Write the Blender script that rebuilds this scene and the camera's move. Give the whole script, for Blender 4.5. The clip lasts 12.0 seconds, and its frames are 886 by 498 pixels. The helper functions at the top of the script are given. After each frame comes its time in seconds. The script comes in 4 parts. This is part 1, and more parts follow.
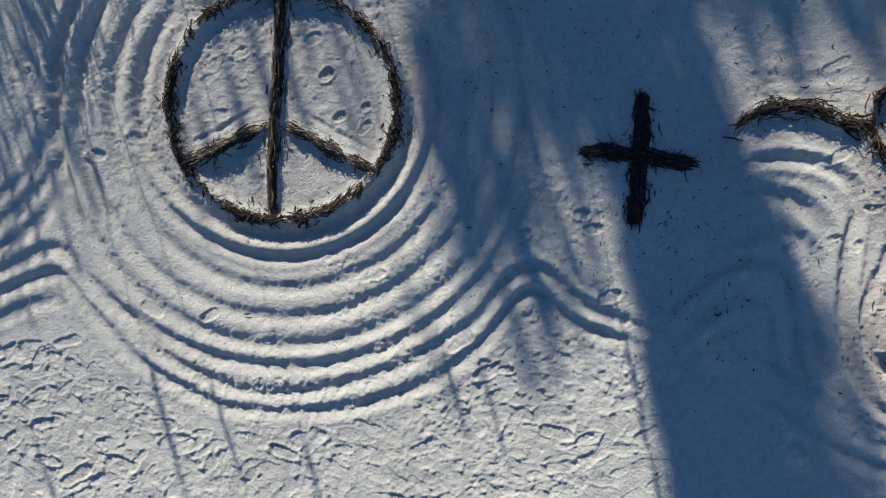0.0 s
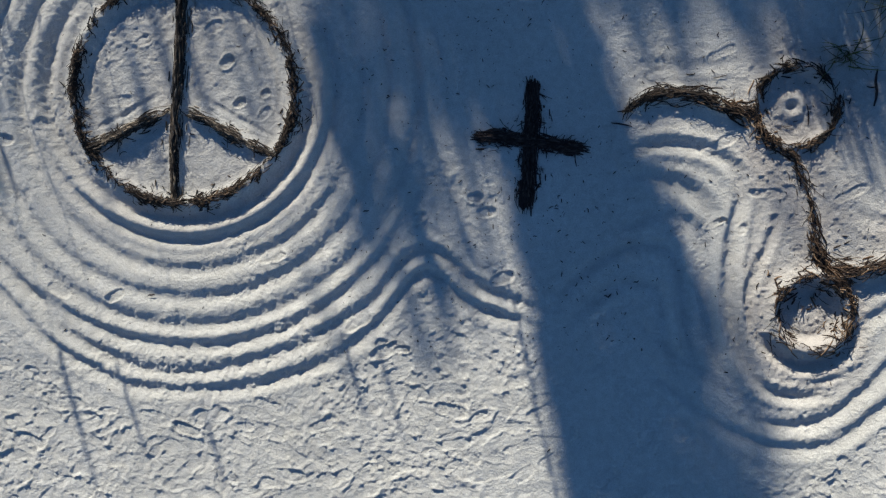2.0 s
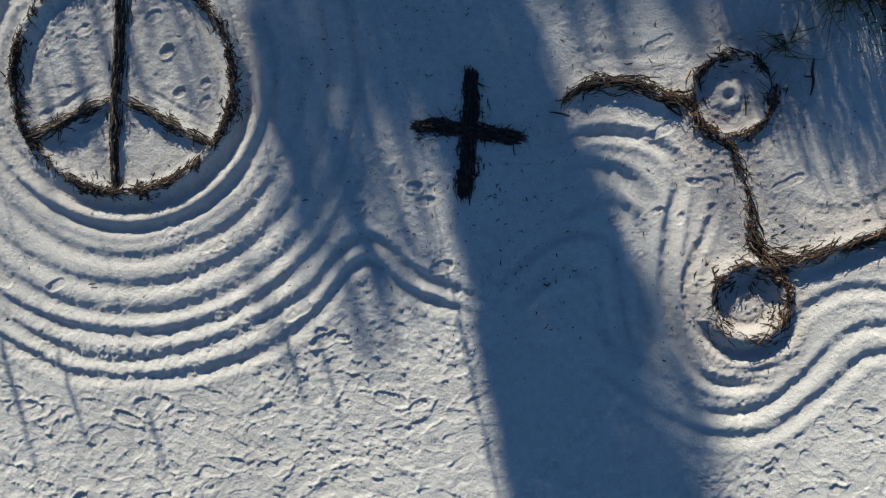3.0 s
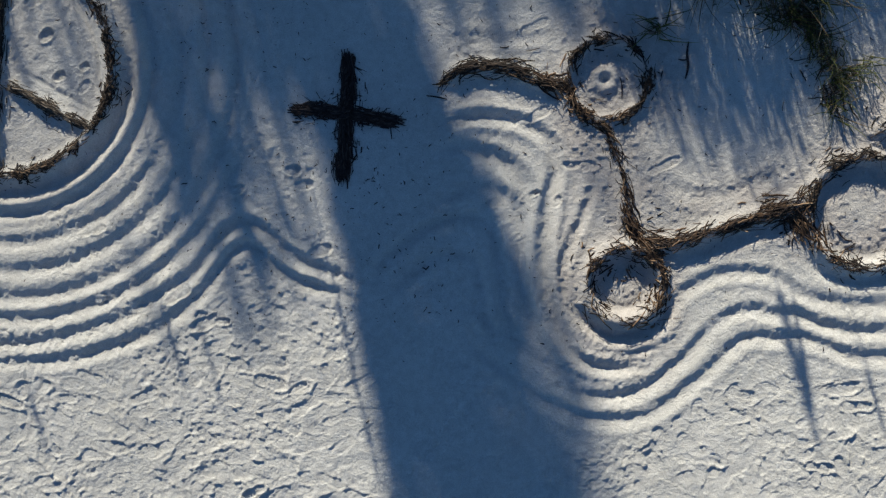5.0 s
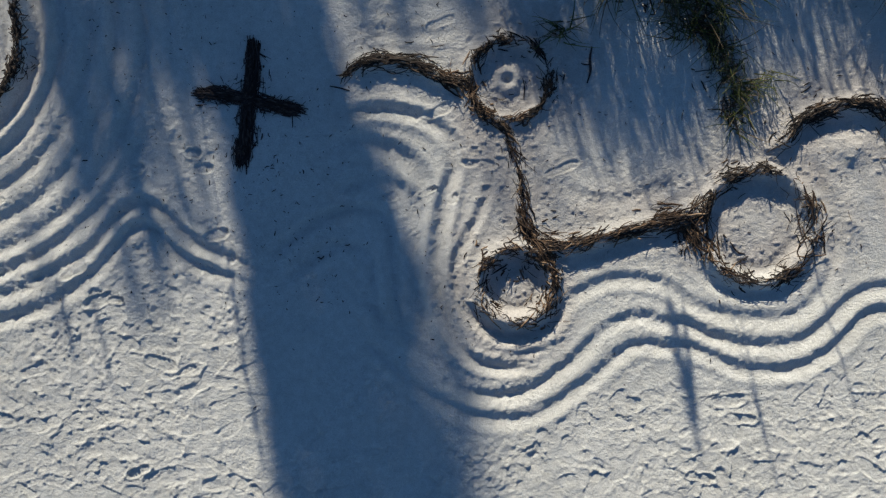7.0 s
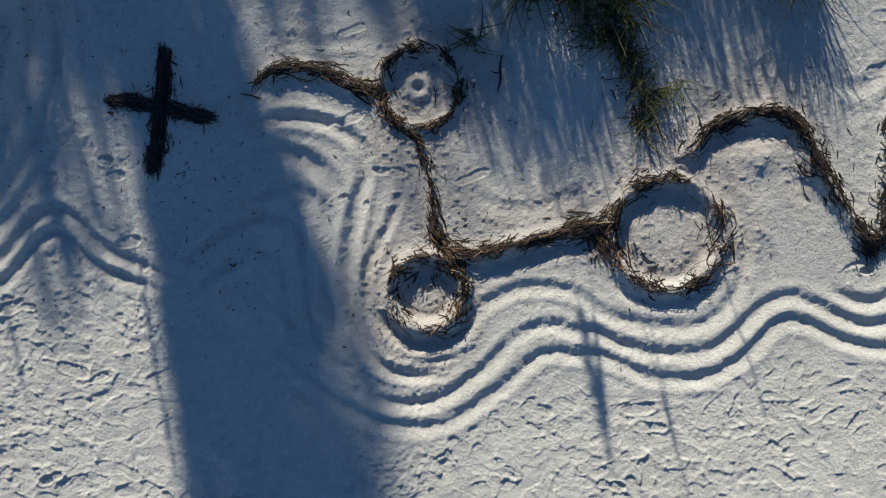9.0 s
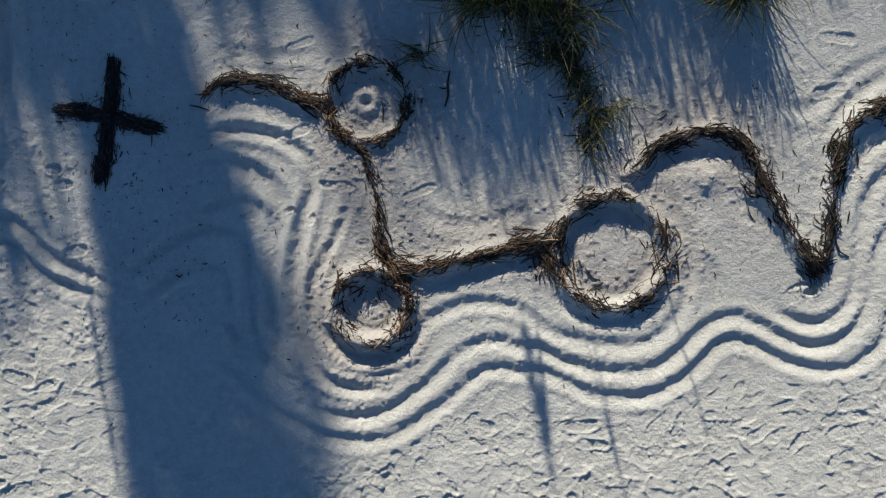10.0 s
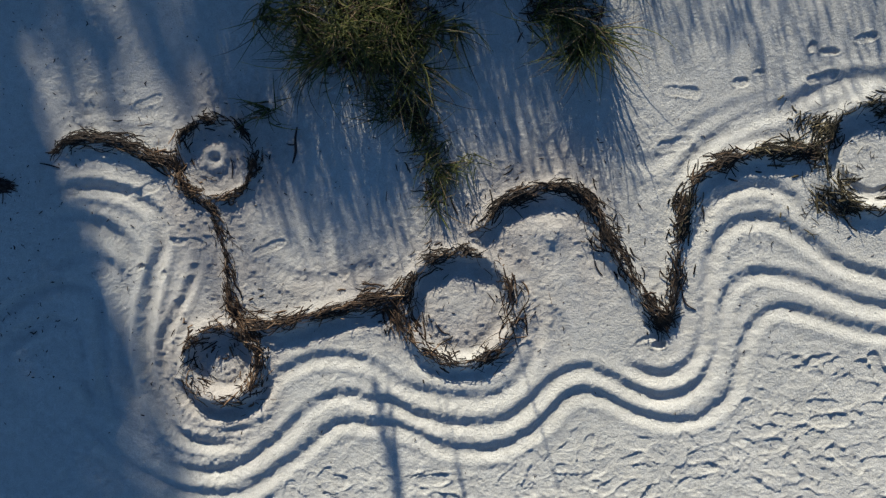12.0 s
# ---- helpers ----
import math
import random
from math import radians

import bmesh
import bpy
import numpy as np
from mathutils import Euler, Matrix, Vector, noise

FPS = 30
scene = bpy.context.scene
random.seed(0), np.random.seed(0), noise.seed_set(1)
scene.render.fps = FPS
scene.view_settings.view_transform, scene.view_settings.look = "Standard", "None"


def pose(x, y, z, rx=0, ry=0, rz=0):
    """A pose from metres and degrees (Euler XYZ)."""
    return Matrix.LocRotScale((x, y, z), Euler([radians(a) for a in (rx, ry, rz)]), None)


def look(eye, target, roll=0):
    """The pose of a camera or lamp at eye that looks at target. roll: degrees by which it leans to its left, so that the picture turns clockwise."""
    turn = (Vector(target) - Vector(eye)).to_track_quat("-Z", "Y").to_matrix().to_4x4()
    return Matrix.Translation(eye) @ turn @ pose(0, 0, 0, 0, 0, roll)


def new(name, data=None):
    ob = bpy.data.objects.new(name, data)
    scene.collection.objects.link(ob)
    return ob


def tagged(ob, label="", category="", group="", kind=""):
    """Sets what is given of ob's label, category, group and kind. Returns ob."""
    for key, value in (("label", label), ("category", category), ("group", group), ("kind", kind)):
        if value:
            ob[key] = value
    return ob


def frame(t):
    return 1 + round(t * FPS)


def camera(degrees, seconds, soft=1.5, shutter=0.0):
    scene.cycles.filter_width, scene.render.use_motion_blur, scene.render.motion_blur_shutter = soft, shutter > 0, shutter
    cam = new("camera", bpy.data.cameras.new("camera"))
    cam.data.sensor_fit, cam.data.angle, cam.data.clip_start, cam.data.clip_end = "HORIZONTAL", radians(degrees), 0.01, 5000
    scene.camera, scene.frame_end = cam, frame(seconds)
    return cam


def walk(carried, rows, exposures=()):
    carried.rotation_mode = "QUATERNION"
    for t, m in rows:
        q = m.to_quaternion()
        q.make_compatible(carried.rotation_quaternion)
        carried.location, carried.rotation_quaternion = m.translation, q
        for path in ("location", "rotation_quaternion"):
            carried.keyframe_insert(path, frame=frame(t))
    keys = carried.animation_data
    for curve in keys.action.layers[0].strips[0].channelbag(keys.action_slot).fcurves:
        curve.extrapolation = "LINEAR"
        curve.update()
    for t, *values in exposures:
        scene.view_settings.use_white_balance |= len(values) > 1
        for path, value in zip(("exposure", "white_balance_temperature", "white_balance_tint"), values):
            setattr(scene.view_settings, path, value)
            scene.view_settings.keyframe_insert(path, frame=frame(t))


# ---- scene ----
cam = camera(66.0, 12.0, soft=1.3)
PATH = [
    (0.0, 0.0000, 0.0000, 5.5515, -1.776, 1.472, 0.000),
    (0.5, 0.1603, -0.0401, 5.5461, -1.795, 1.399, 0.019),
    (1.0, 0.3639, -0.0735, 5.5380, -1.776, 1.415, 0.055),
    (1.5, 0.6059, -0.1029, 5.6245, -1.840, 1.498, 0.056),
    (2.0, 0.8552, -0.1319, 5.6889, -1.841, 1.430, 0.090),
    (2.5, 1.1082, -0.1738, 5.6907, -1.801, 1.451, 0.062),
    (3.0, 1.3606, -0.2175, 5.6957, -1.893, 1.399, 0.078),
    (3.5, 1.6239, -0.2785, 5.6928, -1.792, 1.351, 0.066),
    (5.5, 2.6063, -0.3638, 5.6943, -1.879, 1.364, 0.046),
    (6.0, 2.8316, -0.3720, 5.6994, -1.782, 1.435, 0.040),
    (6.5, 3.0485, -0.3850, 5.6963, -1.754, 1.479, 2.178),
    (7.0, 3.2552, -0.3915, 5.6925, -1.737, 1.466, 3.190),
    (9.0, 3.9894, -0.2904, 5.6747, -1.689, 1.435, 3.295),
    (9.5, 4.1969, -0.2168, 5.6737, -1.795, 1.471, 3.860),
    (10.0, 4.4354, -0.1338, 5.6681, -1.692, 1.480, 4.205),
    (10.5, 4.7175, -0.0076, 5.6610, -1.683, 1.513, 4.353),
    (11.0, 5.0282, 0.1425, 5.6517, -1.753, 1.564, 4.157),
    (11.5, 5.3476, 0.2802, 5.6406, -1.755, 1.618, 3.954),
    (12.0, 5.6599, 0.4235, 5.6359, -1.838, 1.556, 3.689),
]
walk(cam, [(t, pose(*row)) for t, *row in PATH], exposures=[(0.0, 0.66, 5480, 10), (3.5, 0.68, 5560, 9.5), (6.5, 0.63, 5630, 9), (9.5, 0.61, 5610, 9), (12.0, 0.61, 5610, 9)])

# ---- daylight: a low sun over the dune, blue sky ----
SUN_EL = radians(23.0)
SHADE = Vector((0.31, -0.95, 0.0)).normalized()      # the way shadows fall on the sand
to_sun = Vector((-SHADE.x * math.cos(SUN_EL), -SHADE.y * math.cos(SUN_EL), math.sin(SUN_EL)))
world = bpy.data.worlds.new("sky")
scene.world = world
world.use_nodes = True
wn = world.node_tree
wn.nodes.clear()
sky = wn.nodes.new("ShaderNodeTexSky")
sky.sky_type, sky.sun_disc = "NISHITA", False
sky.sun_elevation = SUN_EL
sky.sun_rotation = math.atan2(to_sun.x, to_sun.y)
sky.air_density, sky.dust_density, sky.ozone_density = 1.0, 0.0, 5.25
back = wn.nodes.new("ShaderNodeBackground")
back.inputs["Strength"].default_value = 0.0625
out = wn.nodes.new("ShaderNodeOutputWorld")
wn.links.new(sky.outputs[0], back.inputs[0])
wn.links.new(back.outputs[0], out.inputs[0])
sun_data = bpy.data.lights.new("sun", "SUN")
sun_data.energy, sun_data.angle, sun_data.color = 5.0, radians(0.53), (1.0, 0.872, 0.67)
sun = new("sun", sun_data)
sun.matrix_world = look(to_sun * 60, (0, 0, 0))


# ---- materials ----
def material(name, rough=0.9, metal=0.0):
    m = bpy.data.materials.new(name)
    m.use_nodes = True
    nt = m.node_tree
    b = nt.nodes["Principled BSDF"]
    b.inputs["Roughness"].default_value, b.inputs["Metallic"].default_value = rough, metal
    return m, nt, b


def node(nt, kind, **values):
    n = nt.nodes.new(kind)
    for k, v in values.items():
        n.inputs[k].default_value = v
    return n


def ramp(nt, source, stops):
    r = nt.nodes.new("ShaderNodeValToRGB")
    els = r.color_ramp.elements
    while len(els) < len(stops):
        els.new(0.5)
    for e, (p, c) in zip(els, stops):
        e.position, e.color = p, (*c, 1)
    nt.links.new(source, r.inputs[0])
    return r


def sand_material():
    m, nt, b = material("white_quartz_sand", 0.92)
    b.inputs["Specular IOR Level"].default_value = 0.2
    b.inputs["Diffuse Roughness"].default_value = 0.8
    geo = nt.nodes.new("ShaderNodeNewGeometry")
    broad = node(nt, "ShaderNodeTexNoise", Scale=1.1, Detail=4.0)
    mid = node(nt, "ShaderNodeTexNoise", Scale=14.0, Detail=5.0, Roughness=0.65)
    grain = node(nt, "ShaderNodeTexNoise", Scale=130.0, Detail=4.0, Roughness=0.72)
    for n in (broad, mid, grain):
        nt.links.new(geo.outputs["Position"], n.inputs["Vector"])
    c1 = ramp(nt, broad.outputs["Fac"], [(0.3, (0.645, 0.622, 0.55)), (0.7, (0.715, 0.69, 0.615))])
    # sand close to the weed lines is darker and more beige
    near_weed = nt.nodes.new("ShaderNodeAttribute")
    near_weed.attribute_name = "near_weed"
    c0 = ramp(nt, near_weed.outputs["Fac"], [(0.0, (1.0, 1.0, 1.0)), (1.0, (0.82, 0.78, 0.77))])
    c2 = ramp(nt, mid.outputs["Fac"], [(0.25, (0.84, 0.83, 0.81)), (0.65, (1.0, 1.0, 1.0))])
    c4 = ramp(nt, grain.outputs["Fac"], [(0.3, (0.70, 0.69, 0.68)), (0.55, (1.0, 1.0, 1.0))])
    last = c1.outputs[0]
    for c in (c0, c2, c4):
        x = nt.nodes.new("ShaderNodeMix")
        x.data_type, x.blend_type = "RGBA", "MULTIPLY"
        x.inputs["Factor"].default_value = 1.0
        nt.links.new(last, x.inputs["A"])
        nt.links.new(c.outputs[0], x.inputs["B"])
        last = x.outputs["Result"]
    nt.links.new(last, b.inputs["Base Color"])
    lump = node(nt, "ShaderNodeTexNoise", Scale=46.0, Detail=5.0, Roughness=0.66)
    nt.links.new(geo.outputs["Position"], lump.inputs["Vector"])
    b1 = node(nt, "ShaderNodeBump", Strength=0.9, Distance=0.021)
    nt.links.new(lump.outputs["Fac"], b1.inputs["Height"])
    b2 = node(nt, "ShaderNodeBump", Strength=0.9, Distance=0.008)
    nt.links.new(grain.outputs["Fac"], b2.inputs["Height"])
    nt.links.new(b1.outputs[0], b2.inputs["Normal"])
    nt.links.new(b2.outputs[0], b.inputs["Normal"])
    return m


def strand_material(name, stops, rough=0.75):
    m, nt, b = material(name, rough)
    b.inputs["Specular IOR Level"].default_value = 0.2
    geo = nt.nodes.new("ShaderNodeNewGeometry")
    r = ramp(nt, geo.outputs["Random Per Island"], stops)
    n = node(nt, "ShaderNodeTexNoise", Scale=60.0, Detail=4.0)
    nt.links.new(geo.outputs["Position"], n.inputs["Vector"])
    shade = ramp(nt, n.outputs["Fac"], [(0.3, (0.6, 0.6, 0.6)), (0.7, (1.1, 1.1, 1.1))])
    x = nt.nodes.new("ShaderNodeMix")
    x.data_type, x.blend_type = "RGBA", "MULTIPLY"
    x.inputs["Factor"].default_value = 1.0
    nt.links.new(r.outputs[0], x.inputs["A"])
    nt.links.new(shade.outputs[0], x.inputs["B"])
    nt.links.new(x.outputs["Result"], b.inputs["Base Color"])
    bump = node(nt, "ShaderNodeBump", Strength=0.4, Distance=0.003)
    nt.links.new(n.outputs["Fac"], bump.inputs["Height"])
    nt.links.new(bump.outputs[0], b.inputs["Normal"])
    return m


def let_through(m, share, tint):
    """Thin leaves: part of the light goes through them."""
    nt = m.node_tree
    b, out_node = nt.nodes["Principled BSDF"], nt.nodes["Material Output"]
    thin = nt.nodes.new("ShaderNodeBsdfTranslucent")
    mix_c = nt.nodes.new("ShaderNodeMix")
    mix_c.data_type, mix_c.blend_type = "RGBA", "MULTIPLY"
    mix_c.inputs["Factor"].default_value = 1.0
    mix_c.inputs["B"].default_value = (*tint, 1)
    nt.links.new(b.inputs["Base Color"].links[0].from_socket, mix_c.inputs["A"])
    nt.links.new(mix_c.outputs["Result"], thin.inputs["Color"])
    both = nt.nodes.new("ShaderNodeMixShader")
    both.inputs[0].default_value = share
    nt.links.new(b.outputs[0], both.inputs[1])
    nt.links.new(thin.outputs[0], both.inputs[2])
    nt.links.new(both.outputs[0], out_node.inputs["Surface"])
    return m


SAND = sand_material()
WRACK_DARK = strand_material("black_seaweed", [(0.0, (0.015, 0.012, 0.010)), (0.55, (0.032, 0.023, 0.016)), (0.8, (0.05, 0.033, 0.021)), (1.0, (0.16, 0.105, 0.062))])
WRACK_BROWN = strand_material("brown_seaweed", [(0.0, (0.018, 0.012, 0.009)), (0.5, (0.042, 0.026, 0.016)), (0.8, (0.135, 0.08, 0.042)), (1.0, (0.33, 0.22, 0.125))])
WRACK_BLACK = strand_material("near_black_seaweed", [(0.0, (0.014, 0.011, 0.011)), (0.7, (0.042, 0.030, 0.027)), (1.0, (0.10, 0.07, 0.055))])
WRACK_PALE = strand_material("weathered_seaweed", [(0.0, (0.018, 0.014, 0.011)), (0.5, (0.045, 0.034, 0.025)), (0.8, (0.11, 0.085, 0.06)), (1.0, (0.27, 0.22, 0.16))])
WRACK_GREEN = strand_material("green_black_seaweed", [(0.0, (0.010, 0.010, 0.007)), (0.45, (0.028, 0.023, 0.014)), (0.8, (0.06, 0.048, 0.024)), (1.0, (0.20, 0.16, 0.08))])
GRASS = strand_material("olive_grass", [(0.0, (0.05, 0.072, 0.022)), (0.5, (0.12, 0.14, 0.042)), (0.85, (0.24, 0.24, 0.08)), (1.0, (0.37, 0.34, 0.15))], 0.5)
let_through(GRASS, 0.5, (1.5, 1.55, 1.0))
DRYGRASS = strand_material("dry_grass", [(0.0, (0.06, 0.045, 0.025)), (0.6, (0.18, 0.13, 0.065)), (1.0, (0.34, 0.26, 0.14))], 0.7)
DRYGRASS_DARK = strand_material("dead_grass", [(0.0, (0.03, 0.021, 0.013)), (0.7, (0.085, 0.058, 0.034)), (1.0, (0.18, 0.13, 0.075))], 0.85)
LEAF = strand_material("dark_leaf", [(0.0, (0.03, 0.055, 0.02)), (1.0, (0.08, 0.11, 0.035))], 0.5)
BARK = strand_material("grey_bark", [(0.0, (0.11, 0.085, 0.065)), (1.0, (0.17, 0.14, 0.11))], 0.9)

# ---- the sand: one sheet, fine where the camera passes, out to the horizon ----
STEP = 0.0105
rng = np.random.default_rng(7)


def tail(growth):
    steps, d, s = [], STEP, 0.0
    while s < 2500:
        d *= growth
        s += d
        steps.append(s)
    return np.array(steps)


def axis(lo, hi, slow=1.35):
    mid = np.arange(lo, hi + STEP / 2, STEP)
    return np.concatenate([lo - tail(slow)[::-1], mid, mid[-1] + tail(1.35)])


GX, GY = axis(-4.5, 10.0), axis(-2.95, 3.2, 1.1)
H = np.zeros((len(GY), len(GX)))


def lattice(coords, scale, n):
    """Weights that blend n random values, spaced by scale, smoothly along one axis."""
    u = np.clip((coords - coords[0] * 0 + 40) / scale, 0, None) % (n - 1)
    i = u.astype(int)
    f = u - i
    f = f * f * (3 - 2 * f)
    return i, f


def vnoise(scale):
    n = 997 if scale < 0.2 else 331
    vals = rng.uniform(-1, 1, (n, n))
    ix, fx = lattice(GX, scale, n)
    iy, fy = lattice(GY, scale * 0.97, n)
    a = vals[iy][:, ix] * (1 - fx) + vals[iy][:, ix + 1] * fx
    c = vals[iy + 1][:, ix] * (1 - fx) + vals[iy + 1][:, ix + 1] * fx
    return a * (1 - fy)[:, None] + c * fy[:, None]


def spline(pts, step=0.02):
    """Catmull-Rom through the points, resampled at about even steps."""
    p = np.array(pts, float)
    p = np.vstack([2 * p[0] - p[1], p, 2 * p[-1] - p[-2]])
    res = []
    for a, b, c, d in zip(p, p[1:], p[2:], p[3:]):
        for u in np.linspace(0, 1, 16, endpoint=False):
            res.append(0.5 * (2 * b + (c - a) * u + (2 * a - 5 * b + 4 * c - d) * u * u + (3 * b - a - 3 * c + d) * u ** 3))
    res.append(p[-2])
    res = np.array(res)
    s = np.concatenate([[0], np.cumsum(np.hypot(*np.diff(res[:, :2], axis=0).T))])
    q = np.linspace(0, s[-1], max(3, int(s[-1] / step)))
    return np.stack([np.interp(q, s, res[:, k]) for k in range(res.shape[1])], 1)


def arc(cx, cy, r, a0, a1, n=24):
    return [(cx + r * math.cos(radians(a)), cy + r * math.sin(radians(a))) for a in np.linspace(a0, a1, n)]


def window(x, y, r):
    x0, x1 = np.searchsorted(GX, (x - r, x + r))
    y0, y1 = np.searchsorted(GY, (y - r, y + r))
    return slice(y0, y1), slice(x0, x1)


def distance(pts, reach, ends=0.25):
    """The distance of every grid point to a line, and how strong the line is there (it fades at its ends)."""
    c = spline(pts, 0.015)
    dist = np.full(H.shape, reach * 1.0)
    s = np.arange(len(c)) * 0.015
    fade = np.clip(np.minimum(s, s[-1] - s) / max(ends, 1e-6), 0, 1) if ends else np.ones(len(c))
    power = np.zeros(H.shape)
    for (x, y), f in zip(c[:, :2], fade):
        w = window(x, y, reach)
        d = np.hypot(GX[None, w[1]] - x, GY[w[0], None] - y)
        near = d < dist[w]
        dist[w] = np.where(near, d, dist[w])
        power[w] = np.where(near, f, power[w])
    return dist, power


WOBBLE = vnoise(0.09) * 0.6 + vnoise(0.25) * 0.4
WOBBLE2 = vnoise(0.05) * 0.7 + vnoise(0.024) * 0.45


def furrow(pts, depth=0.034, half=0.052, ends=0.25, berm=0.35):
    global H
    d, f = distance(pts, 0.26, ends)
    k = 0.60 * f * (1 + 0.32 * WOBBLE)
    d = np.abs(d + 0.0065 * WOBBLE2)
    H += k * depth * (berm * np.exp(-((d - 1.75 * half) / (0.75 * half)) ** 2) - np.exp(-(d / half) ** 2))


def bank(pts, height, half, ends=0.1):
    global H
    d, f = distance(pts, 0.3, ends)
    H += f * (1 + 0.2 * WOBBLE) * height * np.exp(-(d / half) ** 2)


def smooth(a):
    a = np.clip(a, 0, 1)
    return a * a * (3 - 2 * a)


def disc(x, y, r, height, edge=0.04):
    w = window(x, y, r + edge)
    d = np.hypot(GX[None, w[1]] - x, GY[w[0], None] - y) + 0.09 * r * WOBBLE[w] + 0.04 * r * WOBBLE2[w]
    H[w] += height * smooth((r + edge / 2 - d) / edge)


def print_in(x, y, angle, length=0.28, wide=0.1, deep=0.016, edge=0.2, rim=0.35, waist=0.25, tread=0.0):
    """A shoe's or a foot's print: a flat, sharp-edged hollow, narrow at the waist, with a little rim."""
    w = window(x, y, length * 0.8)
    if w[0].start >= w[0].stop or w[1].start >= w[1].stop:
        return
    dx, dy = GX[None, w[1]] - x, GY[w[0], None] - y
    u = (dx * math.cos(angle) + dy * math.sin(angle)) / (length / 2)
    v = (-dx * math.sin(angle) + dy * math.cos(angle)) / (wide / 2)
    v = v / (1 - waist * np.exp(-((u + 0.15) / 0.35) ** 2) + 0.08 * u)
    q = (np.abs(u) ** 2.6 + np.abs(v) ** 2.6) ** (1 / 2.6) + 0.10 * WOBBLE2[w] + 0.08 * WOBBLE[w]
    m = smooth((1 + edge / 2 - q) / edge) * (0.75 + 0.25 * WOBBLE[w])
    part_h = H[w]
    floor = part_h.mean() - deep * (1 + 0.5 * u)
    if tread:
        floor = floor + tread * np.sin(u * length / 2 * 190.0 + 2.0 * v)
    H[w] = part_h * (1 - m * 0.9) + floor * m * 0.9 + rim * deep * np.exp(-((q - 1.14) / 0.12) ** 2)


# broad unevenness
H += 0.018 * vnoise(1.3) + 0.010 * vnoise(0.5) + 0.0035 * vnoise(0.16)

# rings round the peace sign
PX, PY, PR = -1.445, 0.995, 0.928


def ring_line(r0, r1, a0, a1, n=30):
    """A ring about the sign that runs at r0 below and to the right of it and drifts to r1 on its left."""
    pts = []
    for a in np.linspace(a0, a1, n):
        r = r0 + (r1 - r0) * float(smooth(np.array((-100 - a) / 80)))
        pts.append((PX + r * math.cos(radians(a)), PY + r * math.sin(radians(a))))
    return pts


for r0, r1, a0, a1, deep in ((1.065, 1.185, -225, 35, 0.046), (1.50, 1.42, -225, 40, 0.038), (1.735, 1.69, -222, 35, 0.040), (1.965, 1.89, -218, 32, 0.040), (2.145, 2.16, -140, -30, 0.040)):
    furrow(ring_line(r0, r1, a0, a1), deep)
    if a0 < -200:
        furrow(ring_line(r0, r1, a0, -140), 0.040, 0.062, 0.6)
furrow(ring_line(1.255, 1.30, -165, 38), 0.034, 0.040)
bank(ring_line(1.160, 1.20, -165, 35), 0.022, 0.036, 0.3)
# the two lines that wave on along the edge of the work
furrow([(-4.11, -0.45), (-3.82, -0.36), (-3.58, -0.25), (-3.36, -0.17), (-3.22, -0.26), (-3.11, -0.40), (-2.87, -0.66), (-2.64, -0.89), (-2.41, -1.08), (-2.08, -1.26), (-1.84, -1.34), (-1.47, -1.38), (-1.00, -1.30), (-0.53, -1.15), (-0.25, -1.00), (-0.07, -0.89), (0.14, -0.76), (0.30, -0.56), (0.41, -0.41), (0.57, -0.34), (0.71, -0.39), (0.85, -0.53), (1.08, -0.68), (1.05, -0.65), (1.34, -0.77), (1.55, -0.84), (1.81, -0.85)], 0.042)
furrow([(-4.11, -0.64), (-3.82, -0.55), (-3.58, -0.44), (-3.34, -0.39), (-3.20, -0.51), (-3.06, -0.69), (-2.88, -0.90), (-2.64, -1.14), (-2.41, -1.28), (-2.17, -1.40), (-1.94, -1.49), (-1.47, -1.52), (-1.00, -1.50), (-0.53, -1.38), (-0.25, -1.26), (-0.07, -1.16), (0.16, -0.96), (0.32, -0.76), (0.44, -0.60), (0.57, -0.53), (0.71, -0.58), (0.85, -0.73), (1.08, -0.85), (1.05, -0.83), (1.34, -0.92), (1.62, -0.97)], 0.044)
furrow([(-4.11, -0.88), (-3.83, -0.76), (-3.58, -0.66), (-3.35, -0.62), (-3.25, -0.73)], 0.03)
furrow([(-4.00, 0.16), (-3.80, 0.26), (-3.61, 0.40), (-3.47, 0.57), (-3.37, 0.78), (-3.29, 1.04), (-3.22, 1.36)], 0.03)
furrow([(-4.00, -0.12), (-3.81, 0.02), (-3.57, 0.24), (-3.37, 0.44), (-3.28, 0.62), (-3.18, 0.94)], 0.03)
furrow([(-4.01, -0.29), (-3.81, -0.17), (-3.57, -0.03), (-3.40, 0.13), (-3.33, 0.39)], 0.03)
furrow([(0.21, -0.31), (0.34, -0.17), (0.46, 0.04), (0.59, 0.24), (0.66, 0.34)], 0.035)
furrow([(0.78, 0.34), (0.87, 0.06), (0.98, -0.17), (1.12, -0.44)], 0.022, 0.06)
furrow([(0.41, 1.83), (0.45, 1.47), (0.52, 1.11), (0.50, 0.75), (0.41, 0.43), (0.34, 0.15)], 0.022, 0.05)
furrow([(0.61, 1.83), (0.66, 1.42), (0.77, 1.02), (0.77, 0.75)], 0.02, 0.05)
furrow([(0.16, 1.83), (0.23, 1.43), (0.25, 0.97), (0.16, 0.52), (0.02, 0.15)], 0.022, 0.05)
bank([(0.10, -0.88), (0.31, -0.66), (0.43, -0.50), (0.57, -0.43), (0.71, -0.48), (0.85, -0.62), (1.08, -0.75), (1.36, -0.84)], 0.024, 0.04, 0.3)
